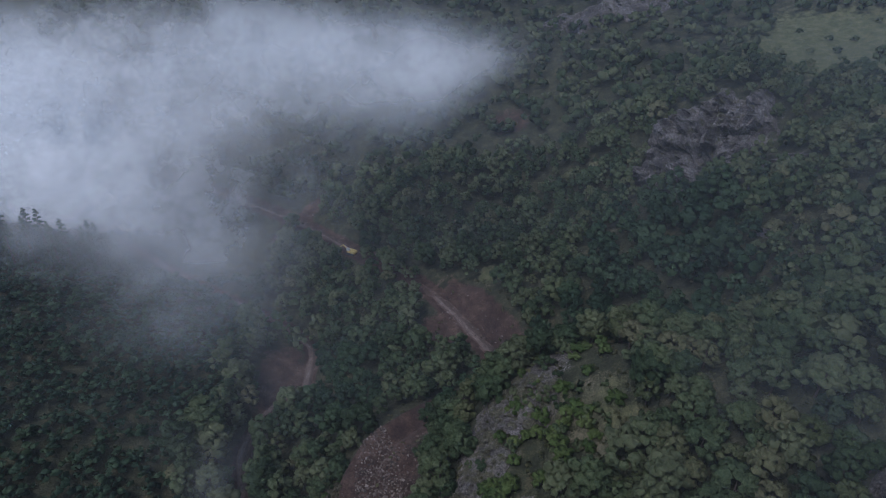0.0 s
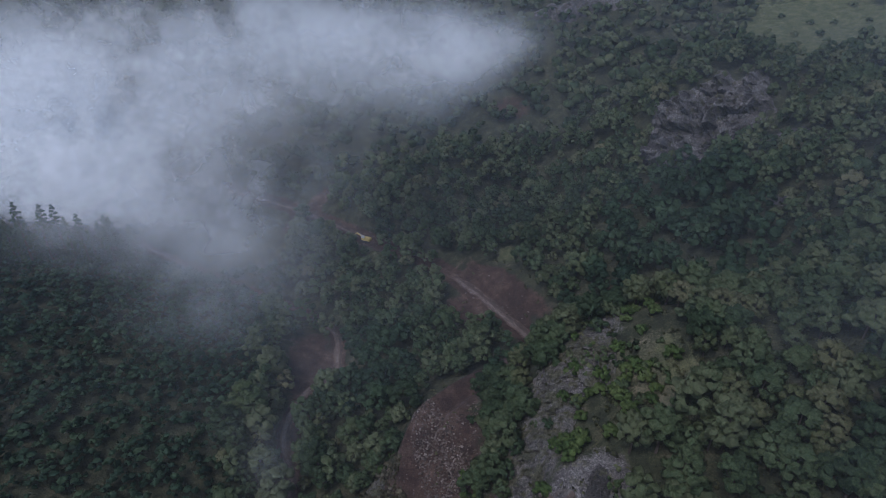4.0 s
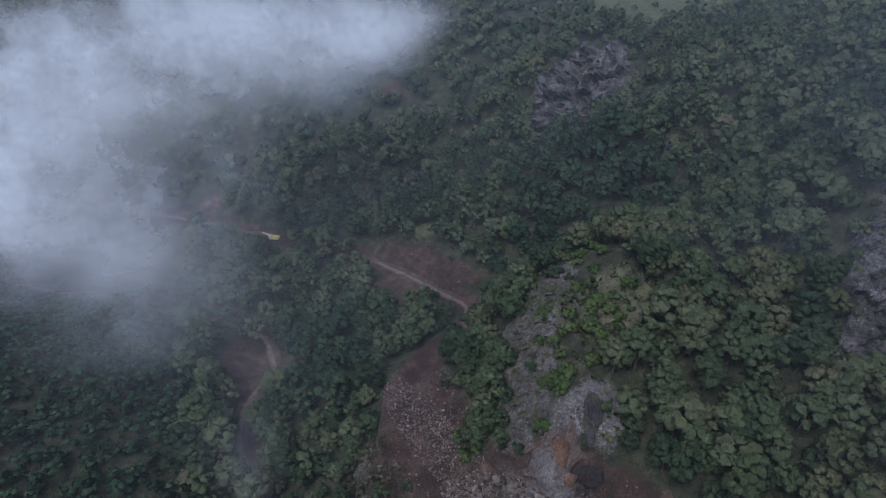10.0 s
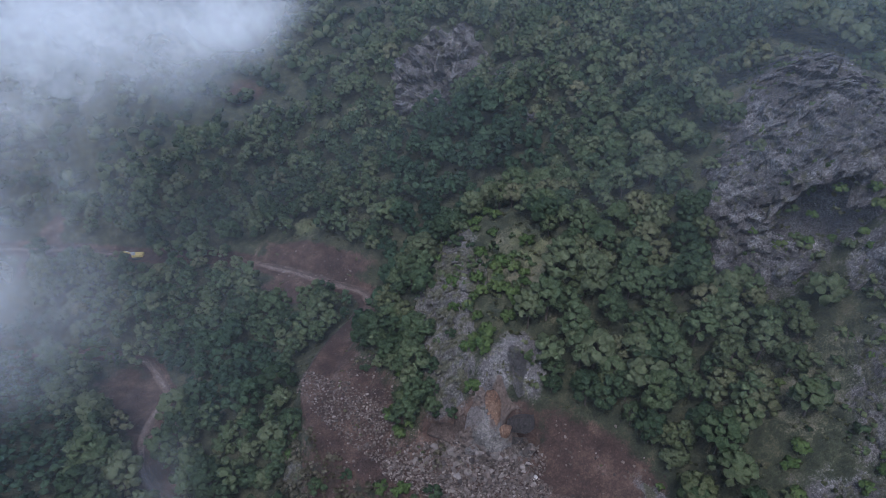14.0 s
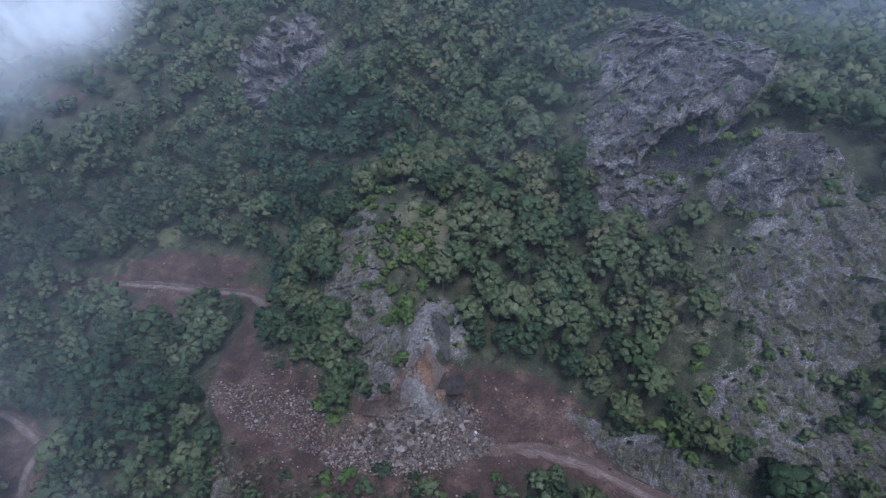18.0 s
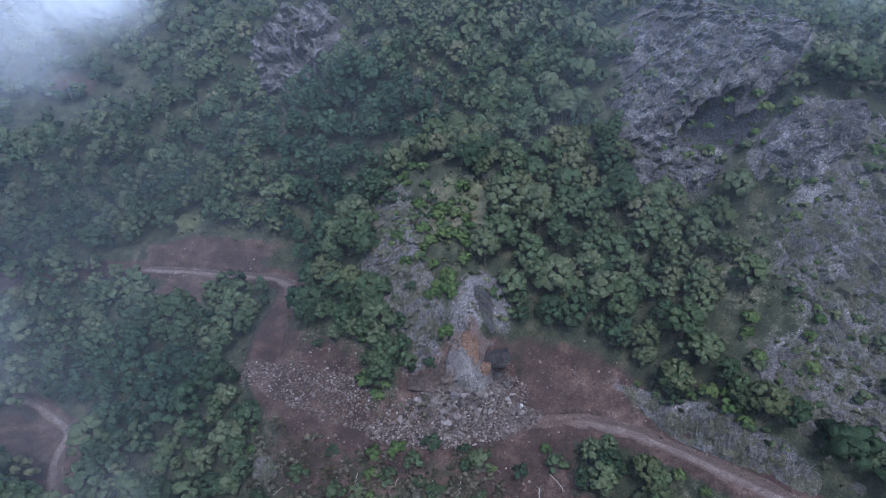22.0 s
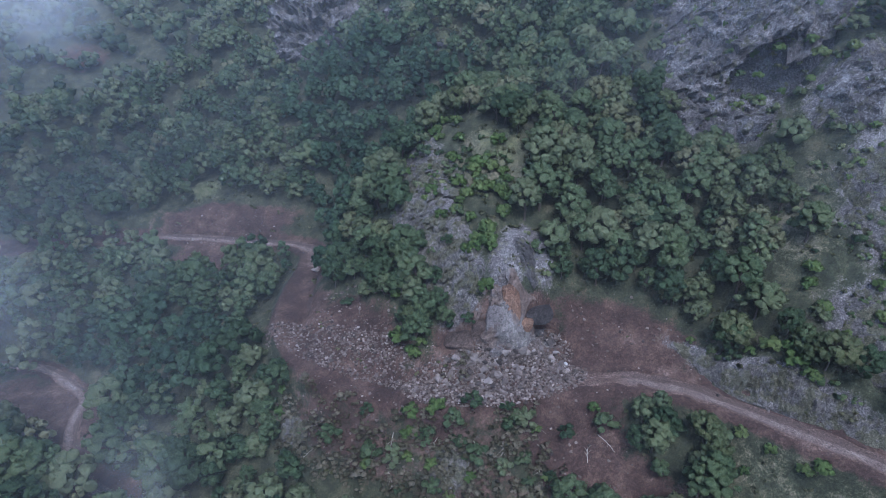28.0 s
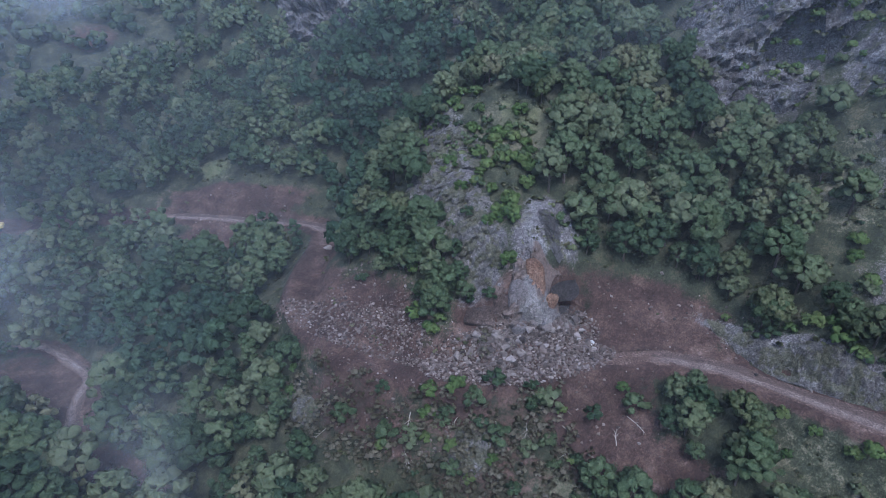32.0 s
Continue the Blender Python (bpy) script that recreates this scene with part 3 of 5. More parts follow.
def build_ground():
    def lines(lo, hi, out_lo, out_hi):
        inner, up, down, s = list(np.arange(lo, hi, 1.0)), [hi], [lo], 1.0
        while up[-1] < out_hi or down[-1] > out_lo:
            s = min(s * 1.07, 160)
            up.append(up[-1] + s)
            down.append(down[-1] - s)
        return np.array(sorted(down[1:]) + inner + up)
    gx, gy = lines(-64, 112, -2300, 2300), lines(-16, 226, -2300, 2300)
    x, y = np.meshgrid(gx, gy)
    z = land(x, y)
    rocky = cover(ROCKY, x, y)
    p = np.stack([x.ravel(), y.ravel(), z.ravel()], 1)
    t, up, half = cave(x, y, z)
    within = (t > 0.02) & (t < 0.98) & (up > -half) & (up < half + 5.0)
    z = z - sum(6.0 * cover([h[:5]], x, y, 0.3) for h in HOLLOWS) - 16.0 * within
    z = z + rocky * (0.8 * facets(p, 4.0, 1) + 0.35 * facets(p, 1.7, 2)).reshape(z.shape) * (near_line(ROAD_LINE, x, y)[0] > 3.2)
    n, w = len(gy), len(gx)
    i = np.arange(n * w).reshape(n, w)
    faces = np.stack([i[:-1, :-1], i[:-1, 1:], i[1:, 1:], i[1:, :-1]], -1).reshape(-1, 4)
    me = mesh_of("ground", np.stack([x.ravel(), y.ravel(), z.ravel()], 1), faces, GROUND, True)
    on_road = np.maximum(1 - step(2.8, 4.5, near_line(ROAD_LINE, x, y)[0]), 1 - step(1.6, 3.0, near_line(TRACK_LINE, x, y)[0]))
    colour = np.ones((n * w, 4), np.float32)
    colour[:, 0], colour[:, 1], colour[:, 2] = (rocky * (1 - on_road)).ravel(), np.maximum(cover(EARTHY, x, y), on_road).ravel(), cover(GRASSY, x, y).ravel()
    colour[:, 3] = cover(MEADOW, x, y).ravel()
    layer = me.color_attributes.new("zone", "FLOAT_COLOR", "POINT")
    layer.data.foreach_set("color", colour.ravel())
    return tagged(new("ground", me), "steep wooded hillside with bare earth, rock and grass", "ground", kind="structure")


def ribbon(name, label, line, half, across=11, raised=0.06):
    """A road laid along a line, with a low crown, a darker right-hand half and one wheel line."""
    p = line.copy()
    t = np.gradient(p[:, :2], axis=0)
    t /= np.linalg.norm(t, axis=1)[:, None]
    side = np.stack([t[:, 1], -t[:, 0]], 1)
    s = np.linspace(-1, 1, across)
    ends = np.minimum(np.arange(len(p)), np.arange(len(p))[::-1])
    edge = half * (0.4 + 0.6 * step(0, 9, ends)) * (1 + 0.3 * wave(p[:, 0], p[:, 1], 8, 9))
    x, y = p[:, 0, None] + side[:, 0, None] * s * edge[:, None], p[:, 1, None] + side[:, 1, None] * s * edge[:, None]
    # The right-hand half is dark; a narrow wheel line runs on the left.
    dark_bands = np.clip(0.9 * step(-0.35, 0.3, s) + 0.35 * np.exp(-((s + 0.5) / 0.15) ** 2) + 0.3 * wave(x, y, 7, 8), 0, 1)
    z = p[:, 2, None] + raised + 0.04 * (1 - s * s) - 0.04 * dark_bands - 0.25 * (np.abs(s) > 0.99)
    n, w = x.shape
    i = np.arange(n * w).reshape(n, w)
    faces = np.stack([i[:-1, :-1], i[:-1, 1:], i[1:, 1:], i[1:, :-1]], -1).reshape(-1, 4)
    me = mesh_of(name, np.stack([x.ravel(), y.ravel(), z.ravel()], 1), faces, ROAD_SURFACE, True)
    colour = np.ones((n * w, 4), np.float32)
    colour[:, 0] = dark_bands.ravel()
    colour[:, 1] = np.maximum(step(0.25, 1.0, np.abs(s))[None, :], 1 - step(2, 14, ends)[:, None]).ravel()
    me.color_attributes.new("dark_bands", "FLOAT_COLOR", "POINT").data.foreach_set("color", colour.ravel())
    return tagged(new(name, me), label, "road", kind="structure")


build_ground()
ribbon("road", "pale unpaved mountain road cut into the hillside", smooth_line(ROAD[:9] + [(4, 45.6, 1.9)], 1.0), 2.5)
ribbon("road", "pale unpaved road round the far bend beyond the rockfall", smooth_line(ROAD[15:20] + [(-7.5, 173.5, -5)], 1.0), 2.2)
ribbon("road", "unpaved road emerging from the trees beside the digger", smooth_line(ROAD[21:], 1.0), 2.2)
ribbon("track", "narrow pale stony track in the valley", smooth_line(TRACK, 1.5), 1.7, 7, 0.1)


# --- trees and shrubs ---
def leaf_cards(rng, centres, radii, count, size, heart, flat=0.8):
    """Small bent leaf sprays on the outside of round clumps, turned outwards and shaded as the clump's round."""
    which = np.repeat(np.arange(len(centres)), count)
    n = len(which)
    d = rng.normal(size=(n, 3)) + 0.9 * unit(centres - heart)[which]
    d[:, 2] += 0.25
    d = unit(d)
    at = centres[which] + d * (radii[which] * rng.uniform(0.78, 1.2, n))[:, None] * np.array([1, 1, flat])
    normal = unit(0.7 * d + rng.normal(scale=0.5, size=(n, 3)))
    side = unit(np.cross(normal, rng.normal(size=(n, 3))))
    up = np.cross(normal, side)
    a = (size * rng.uniform(0.55, 1.3, n))[:, None]
    b = a * rng.uniform(0.5, 0.9, n)[:, None]
    v = np.stack([at - side * a * 0.5, at - up * b * 0.5 + normal * a * 0.12, at + side * a * 0.5, at + up * b * 0.5 + normal * a * 0.12], 1)
    shade = unit(0.3 * d + 0.7 * unit(at - heart) + rng.normal(scale=0.28, size=(n, 3)))
    return v.reshape(-1, 3), np.arange(n * 4).reshape(-1, 4), np.repeat(shade, 4, 0)


def unit(v):
    return v / np.maximum(np.linalg.norm(v, axis=1), 1e-6)[:, None]


def blob(rng, centre, radius, heart, rings=4, turns=7, flat=0.8):
    """The leafy body of one clump: an uneven round, as quads."""
    th, ph = np.meshgrid(math.pi * np.arange(rings + 1) / rings, 2 * math.pi * np.arange(turns) / turns, indexing="ij")
    ph = ph + rng.uniform(0, 6.3)
    d = np.stack([np.sin(th) * np.cos(ph), np.sin(th) * np.sin(ph), np.cos(th)], -1).reshape(-1, 3)
    v = centre + d * (radius * rng.uniform(0.66, 1.26, len(d)))[:, None] * np.array([1, 1, flat])
    f = [(i * turns + j, (i + 1) * turns + j, (i + 1) * turns + (j + 1) % turns, i * turns + (j + 1) % turns) for i in range(rings) for j in range(turns)]
    return v, np.array(f), unit(0.3 * d + 0.7 * unit(v - heart) + rng.normal(scale=0.42, size=(len(d), 3)))


def joined(pieces):
    """Several meshes as one; each is verts, faces and, where it has them, normals."""
    at = np.cumsum([0] + [len(p[0]) for p in pieces])
    made = [np.concatenate([p[0] for p in pieces]), np.concatenate([p[1] + k for p, k in zip(pieces, at)])]
    if len(pieces[0]) > 2:
        made.append(np.concatenate([p[2] for p in pieces]))
    return made


def crown_shape(rng, height, spread, clumps, leaves, size, low=0.3, rings=4, turns=7):
    """An uneven rounded crown: leafy clumps of different sizes over an egg, with gaps between."""
    middle, tall = height * (0.5 + 0.5 * low), height * 0.5 * (1 - low)
    lean, k = rng.uniform(-0.2, 0.2, 2) * spread, np.arange(clumps)
    h = 1 - 1.5 * (k + rng.uniform(0.1, 0.9, clumps)) / clumps
    a = k * 2.4 + rng.uniform(-0.5, 0.5, clumps)
    reach = np.sqrt(np.maximum(0, 1 - h * h)) * rng.uniform(0.45, 0.86, clumps)
    c = np.stack([spread * reach * np.cos(a) + lean[0] * h, spread * reach * np.sin(a) + lean[1] * h, middle + tall * h * rng.uniform(0.62, 0.86, clumps)], 1)
    r = spread * rng.uniform(0.65, 1.2, clumps) * (0.78 * clumps ** -0.31 if clumps > 6 else 0.55)
    heart = np.array((0, 0, middle - 0.35 * tall))
    return joined([blob(rng, p, q * 0.95, heart, rings, turns) for p, q in zip(c, r)] + [leaf_cards(rng, c, r, leaves, size, heart)]), c


def tube(points, radii, sides=6):
    """A tapered limb along points, as quads."""
    v, f = [], []
    for k, (p, r) in enumerate(zip(points, radii)):
        for j in range(sides):
            a = 2 * math.pi * j / sides
            v.append((p[0] + r * math.cos(a), p[1] + r * math.sin(a), p[2]))
        if k:
            b = (k - 1) * sides
            f += [(b + j, b + (j + 1) % sides, b + sides + (j + 1) % sides, b + sides + j) for j in range(sides)]
    return np.array(v), np.array(f)


def trunk_shape(rng, height, clumps):
    pieces = [tube([(0, 0, -0.8), (0.05, 0, height * 0.25), (0.1, 0.08, height * 0.7)], [height * 0.028, height * 0.02, height * 0.008])]
    for c in clumps[:: max(1, len(clumps) // 6)]:
        s = height * rng.uniform(0.2, 0.45)
        pieces.append(tube([(0.05, 0, s), (c[0] * 0.5, c[1] * 0.5, (s + c[2]) / 2), tuple(c * 0.95)], [height * 0.01, height * 0.007, height * 0.003], 4))
    return joined(pieces)


def make_tree(rng, height, spread, clumps, leaves, size, leaf, label, low=0.14):
    base = tagged(new("tree"), label, "tree", "trees on the hillside")
    (v, f, n), c = crown_shape(rng, height, spread, clumps, leaves, size, low, 4, 6)
    part_mesh("crown", mesh_of("crown", v, f, leaf, normals=n), base)
    tv, tf = trunk_shape(rng, height, c)
    part_mesh("trunk", mesh_of("trunk", tv, tf, BARK), base)
    return base


def make_shrub(rng, height, spread, leaf, label):
    (v, f, n), _ = crown_shape(rng, height, spread, 9, 16, 0.26, 0.05, 4, 7)
    return tagged(new("shrub", mesh_of("shrub", v, f, leaf, normals=n)), label, "shrub", "shrubs on the hillside")


def make_conifer(rng, height):
    base = tagged(new("conifer"), "tall dark conifer on a misty crest", "tree", "conifers on the crest")
    tv, tf = tube([(0, 0, -0.8), (0, 0, height * 0.5), (0.1, 0, height * 0.98)], [0.28, 0.18, 0.03])
    part_mesh("trunk", mesh_of("trunk", tv, tf, BARK), base)
    c, r = [], []
    for k in range(46):
        t = (k + rng.uniform(0, 1)) / 46
        reach = height * 0.17 * (1.02 - t) ** 0.8 * rng.uniform(0.5, 1.15)
        a = k * 2.4 + rng.uniform(-0.4, 0.4)
        c.append((reach * math.cos(a), reach * math.sin(a), height * (0.12 + 0.88 * t) - reach * 0.3))
        r.append(height * 0.07 * (1.15 - t))
    v, f, n = leaf_cards(rng, np.array(c), np.array(r), 24, 0.55, np.array((0, 0, height * 0.4)), 0.6)
    part_mesh("crown", mesh_of("crown", v, f, DARK_LEAF, normals=n), base)
    return base


def scatter(rng, x0, x1, y0, y1, gap):
    """Places on a shaken grid."""
    x, y = np.meshgrid(np.arange(x0, x1, gap), np.arange(y0, y1, gap))
    return x.ravel() + rng.uniform(-0.48, 0.48, x.size) * gap, y.ravel() + rng.uniform(-0.48, 0.48, x.size) * gap


def open_ground(x, y):
    """1 where the land is bare: roads, rock, earth and meadow."""
    verge = np.where((x < -8) & (x > -28) & (y > 150), 6.5, 0.0)
    road = np.maximum(1 - step(4.6, 6.2, near_line(ROAD_LINE, x, y)[0] + verge), 1 - step(2.0, 3.6, near_line(TRACK_LINE, x, y)[0]))
    return np.maximum.reduce([road, cover(ROCKY, x, y), cover(EARTHY, x, y), 0.8 * cover(GRASSY, x, y), 0.9 * cover(MEADOW, x, y), cover(TREELESS, x, y, 0.15)])


TREELESS = [(23, 76, 12, 6.5, 50), (-46, 138, 7, 17, 10), (7, 9, 8, 12, 0), (30, 12, 8, 13, 0), (67, 35, 9, 6, -60), (60, 36, 5, 5, 0), (-14, 54, 13, 13, 0), (-24, 73, 7, 17, 10), (16, 79, 21, 9.5, 48), (-13, 94, 9, 21, -8), (68, 36, 8, 5, -50), (5, 63, 9, 7, 0), (9, 53, 8, 6, 0), (15.5, 43, 4.5, 13, 12), (52, 12, 16, 14, 0)]


rng = np.random.RandomState(21)
GREEN_TREE, OLIVE_TREE = "leafy green broadleaf tree on the slope", "olive-green tree with pale seed clusters on the slope"
TREES = [make_tree(rng, h, s, 32, 15, 0.34, m, label)
         for h, s, m, label in ((7.5, 3.2, LEAF, GREEN_TREE), (6.5, 3.0, LEAF, GREEN_TREE), (8.5, 3.4, LEAF, GREEN_TREE), (6.0, 2.7, LEAF, GREEN_TREE), (7.0, 3.6, LEAF, GREEN_TREE), (5.2, 2.5, LEAF, GREEN_TREE), (9.0, 3.3, LEAF, GREEN_TREE),
                                (7.2, 2.9, OLIVE_LEAF, OLIVE_TREE), (6.2, 2.8, OLIVE_LEAF, OLIVE_TREE))]
SHRUBS = [make_shrub(rng, h, s, m, label) for h, s, m, label in (
    (2.2, 1.5, BRIGHT_LEAF, "bright green shrub on rocky ground"), (1.6, 1.3, BRIGHT_LEAF, "low fresh green shrub among grass"),
    (2.6, 1.6, LEAF, "dark green shrub on the slope"), (1.5, 1.2, LEAF, "small dull green shrub on the slope"))]


def plant(kinds, x, y, rng, low=0.8, high=1.2, sink=0.2):
    for u, v, h in zip(x, y, land(x, y)):
        s = rng.uniform(low, high)
        ob = copy_thing(kinds[rng.randint(len(kinds))], pose(u, v, h - sink, rng.uniform(-5, 5), rng.uniform(-5, 5), rng.uniform(0, 360)))
        ob.scale = (s * rng.uniform(0.9, 1.1), s * rng.uniform(0.9, 1.1), s)


def near_trees():
    """The trees that the flight passes nearest, one by one."""
    x, y = scatter(rng, -38, 84, -12, 128, 4.0)
    keep = (open_ground(x, y) < rng.uniform(0.25, 0.6, len(x))) & (np.hypot((x - 20) / 1.0, (y - 55) / 1.1) < 68)
    x, y = x[keep], y[keep]
    order = np.argsort(np.hypot(x - 10, y - 55))[:238]
    plant(TREES, x[order], y[order], rng)
    return x[order], y[order]


NEAR = near_trees()
FLANK = [(20.5, 53), (22.5, 48), (23, 42), (23.5, 37), (23.5, 32), (22.5, 27), (18.5, 57.5), (25.5, 51), (26.5, 45), (27, 39), (27, 33), (-1, 98), (2, 101), (3, 95), (0, 92), (3.5, 89), (1, 85), (-1.5, 81.5), (6, 104), (10, 103), (8, 98), (12, 101), (16, 104), (-3, 88), (20, 99), (24, 102), (30, 101), (36, 98), (5.4, 33.6), (7.4, 31.5),
         (1.9, 32.8), (5.3, 29.1), (8, 24.2), (6.5, 22.2), (1.9, 21.3), (0.2, 28.4), (-1.1, 80.6), (-5, 76.8), (-1.7, 76.3), (-2.7, 72.9), (-0.8, 71.3), (-2.2, 69.6), (-5.6, 73.2), (1.1, 74.5), (-30, 98), (-32, 91), (-25, 96), (-35, 96), (-23, 97), (-38, 89)]
plant(TREES[3:6:2], *np.array(FLANK).T, rng, 0.65, 0.95)
VALLEY_TREES = [(-61, 113), (-58, 110.7), (-43.5, 118), (-56.5, 108), (-60.5, 103), (-50, 93), (-41, 99), (-44, 103), (-41.5, 124.5), (-57, 133), (-64.5, 106), (-55, 100)]
plant(TREES[2:3] + TREES[6:7], *np.array(VALLEY_TREES).T, rng, 1.2, 1.5)
for ob in TREES:
    for o in (*ob.children, ob):
        bpy.data.objects.remove(o)


def thicket(name, label, x, y, rng, height, spread, clumps, leaves, size, leaf, kinds=8, body=(3, 6), vary=(0.6, 1.35)):
    """Many trees too far off to tell apart, as one sheet of leaves."""
    shapes = [crown_shape(rng, height * rng.uniform(0.75, 1.25), spread * rng.uniform(0.8, 1.2), clumps, leaves, size, 0.15, *body)[0] for _ in range(kinds)]
    z, pieces, tones = land(x, y), [], []
    for u, v, h in zip(x, y, z):
        sv, sf, sn = shapes[rng.randint(kinds)]
        a, s = rng.uniform(0, 6.3), rng.uniform(*vary)
        turn = np.array(((math.cos(a), math.sin(a), 0), (-math.sin(a), math.cos(a), 0), (0, 0, 1)))
        pieces.append((sv @ turn * s + (u, v, h - 0.3), sf, sn @ turn))
        tones.append(np.full((len(sv), 4), rng.uniform(0, 1), np.float32))
    v, f, n = joined(pieces)
    me = mesh_of(name, v, f, leaf, normals=n)
    me.color_attributes.new("tone", "FLOAT_COLOR", "POINT").data.foreach_set("color", np.concatenate(tones).ravel())
    return tagged(new(name, me), label, "woodland", kind="stuff")


def woods():
    x, y = scatter(rng, -62, 150, -30, 227, 4.1)
    taken = np.zeros(len(x), bool)
    for u, v in zip(*NEAR):
        taken |= np.hypot(x - u, y - v) < 2.6
    inside = np.hypot((x - 20) / 1.0, (y - 55) / 1.1) < 66
    behind = (x > 74) & (y < 52)
    keep = (open_ground(x, y) < rng.uniform(0.25, 0.6, len(x))) & ~behind & ~taken & ~(inside & (rng.uniform(0, 1, len(x)) < 0.1))
    gully = keep & (cover([(40, 121, 36, 19, 5), (60, 152, 20, 22, 0), (-30, 130, 12, 24, 20), (12, 109, 14, 7, 10)], x, y, 0.3) > rng.uniform(0.2, 0.8, len(x)))
    keep &= ~gully
    # North-facing trees: their darker leaves carry the shade of the slope.
    thicket("gully_woodland", "blue-green woodland filling the gully, its shade put into the leaf colour", x[gully], y[gully], rng, 7.8, 3.0, 14, 7, 0.44, GULLY_SHADE_LEAF, 10, (3, 6))
    olive = keep & (rng.uniform(0, 1, len(x)) < 0.08)
    keep &= ~olive
    thicket("olive_woodland", "scattered olive-green trees within the woodland", x[olive], y[olive], rng, 6.6, 2.8, 14, 7, 0.44, OLIVE_LEAF, 8, (3, 6))
    near = keep & inside
    keep &= ~near
    thicket("near_woodland", "dense green broadleaf trees between the nearest ones", x[near], y[near], rng, 7.0, 2.9, 20, 10, 0.4, LEAF, 12, (4, 6))
    thicket("woodland", "dense green broadleaf woodland covering the slopes", x[keep], y[keep], rng, 7.0, 2.9, 12, 7, 0.44, LEAF, 12, (3, 6))
    x, y = scatter(rng, -165, -62, 50, 190, 3.1)
    keep = open_ground(x, y) < 0.5
    thicket("plantation", "even dark green plantation below the conifers", x[keep], y[keep], rng, 3.4, 1.9, 4, 6, 0.6, DARK_LEAF, body=(2, 5), vary=(0.85, 1.15))
    x, y = scatter(rng, -240, 300, 226, 470, 7.4)
    keep = open_ground(x, y) < rng.uniform(0.3, 0.7, len(x))
    thicket("far_woodland", "hazy green scrub woodland on the far slopes", x[keep], y[keep], rng, 6.5, 3.6, 4, 5, 0.8, LEAF, 8, (3, 5))
    x, y = scatter(rng, 74, 152, -50, 56, 3.6)
    keep = (cover(ROCKY, x, y) < 0.3) & (rng.uniform(0, 1, len(x)) < 0.75)
    thicket("ridge_scrub", "pale green scrub on the back of the ridge", x[keep], y[keep], rng, 2.8, 1.9, 5, 7, 0.55, SCRUB, body=(3, 5))
    x, y = scatter(rng, 150, 330, -60, 226, 8.5)
    keep = open_ground(x, y) < 0.6
    thicket("ridge_woodland", "hazy green woodland beyond the rocky ridge", x[keep], y[keep], rng, 6.5, 3.9, 4, 6, 1.2, SCRUB, 8, (2, 5))


woods()


# --- rock outcrops ---
OUT = np.array((-0.72, -0.55, 0.42))  # the way in which the cliffs face


def outcrop(name, label, cx, cy, a, b, turn, lift, rough, material, seed, gap=0.6, grain=1.0, hollows=(), bulges=(), stains=(), rim=0.62, hollow=False):
    """A craggy mass of rock that stands out of the slope, with its rim below the ground."""
    u, v = np.meshgrid(np.arange(-1.2 * a, 1.2 * a, gap), np.arange(-1.2 * b, 1.2 * b, gap))
    n, w = u.shape
    u, v = u.ravel(), v.ravel()
    c, s = math.cos(radians(turn)), math.sin(radians(turn))
    x, y = cx + u * c - v * s, cy + u * s + v * c
    p = np.stack([x, y, land(x, y)], 1)
    r = np.hypot(u / a, v / b) + 0.2 * wave(x, y, 9 * max(grain, 1), seed) + 0.1 * wave(x, y, 3.5 * max(grain, 1), seed + 1)
    mask = 1 - step(rim, 1.05, r)
    relief = 0.46 * facets(p, 7.0 * grain, seed) + 0.34 * facets(p, 3.0 * grain, seed + 1) + 0.36 * facets(p, 1.4 * grain, seed + 2)
    for hx, hy, ha, hb, turned, far_out in bulges:
        k = cover([(hx, hy, ha, hb, turned)], x + 0.4 * wave(x, y, 4, seed), y, 0.75)
        relief = relief * (1 - 0.6 * k) + k * far_out / rough
    d, pushed = mask * (lift + rough * relief), np.zeros(len(x))
    for hx, hy, ha, hb, turned, deep in hollows:
        pushed += deep * cover([(hx, hy, ha, hb, turned)], x + 0.5 * wave(x, y, 4, seed), y, 0.15)
    q = p + OUT * d[:, None] + np.array((0.78, 0.6, -0.15)) * pushed[:, None]
    q[:, 2] -= 1.4 * (1 - step(0.0, 0.25, mask))
    i = np.arange(n * w).reshape(n, w)
    faces = np.stack([i[:-1, :-1], i[:-1, 1:], i[1:, 1:], i[1:, :-1]], -1).reshape(-1, 4)
    keep = (mask[faces] > 0).any(1)
    if hollow:
        t, up, half = cave(*p.T)
        inside = (t > 0) & (t < 1) & (np.abs(up) < half)
        roof = inside & (up > 0.1 * half)
        q[roof] += np.array((0.98, 0.2, -0.1)) * 8.0
        brow = (t > -0.05) & (t < 1.05) & (up >= half) & (up < half + 2.5)
        q[brow] += np.array((-0.98, -0.2, -0.2)) * 1.8
        keep &= ~(inside & ~roof)[faces].any(1)
    faces = faces[keep]
    used, inverse = np.unique(faces, return_inverse=True)
    me = mesh_of(name, q[used], inverse.reshape(-1, 4), material)
    if stains:
        colour = np.ones((len(used), 4), np.float32)
        colour[:, :3] = cover(stains, q[used, 0], q[used, 1], 0.5)[:, None]
        me.color_attributes.new("stain", "FLOAT_COLOR", "POINT").data.foreach_set("color", colour.ravel())
    return tagged(new(name, me), label, "rock", kind="")


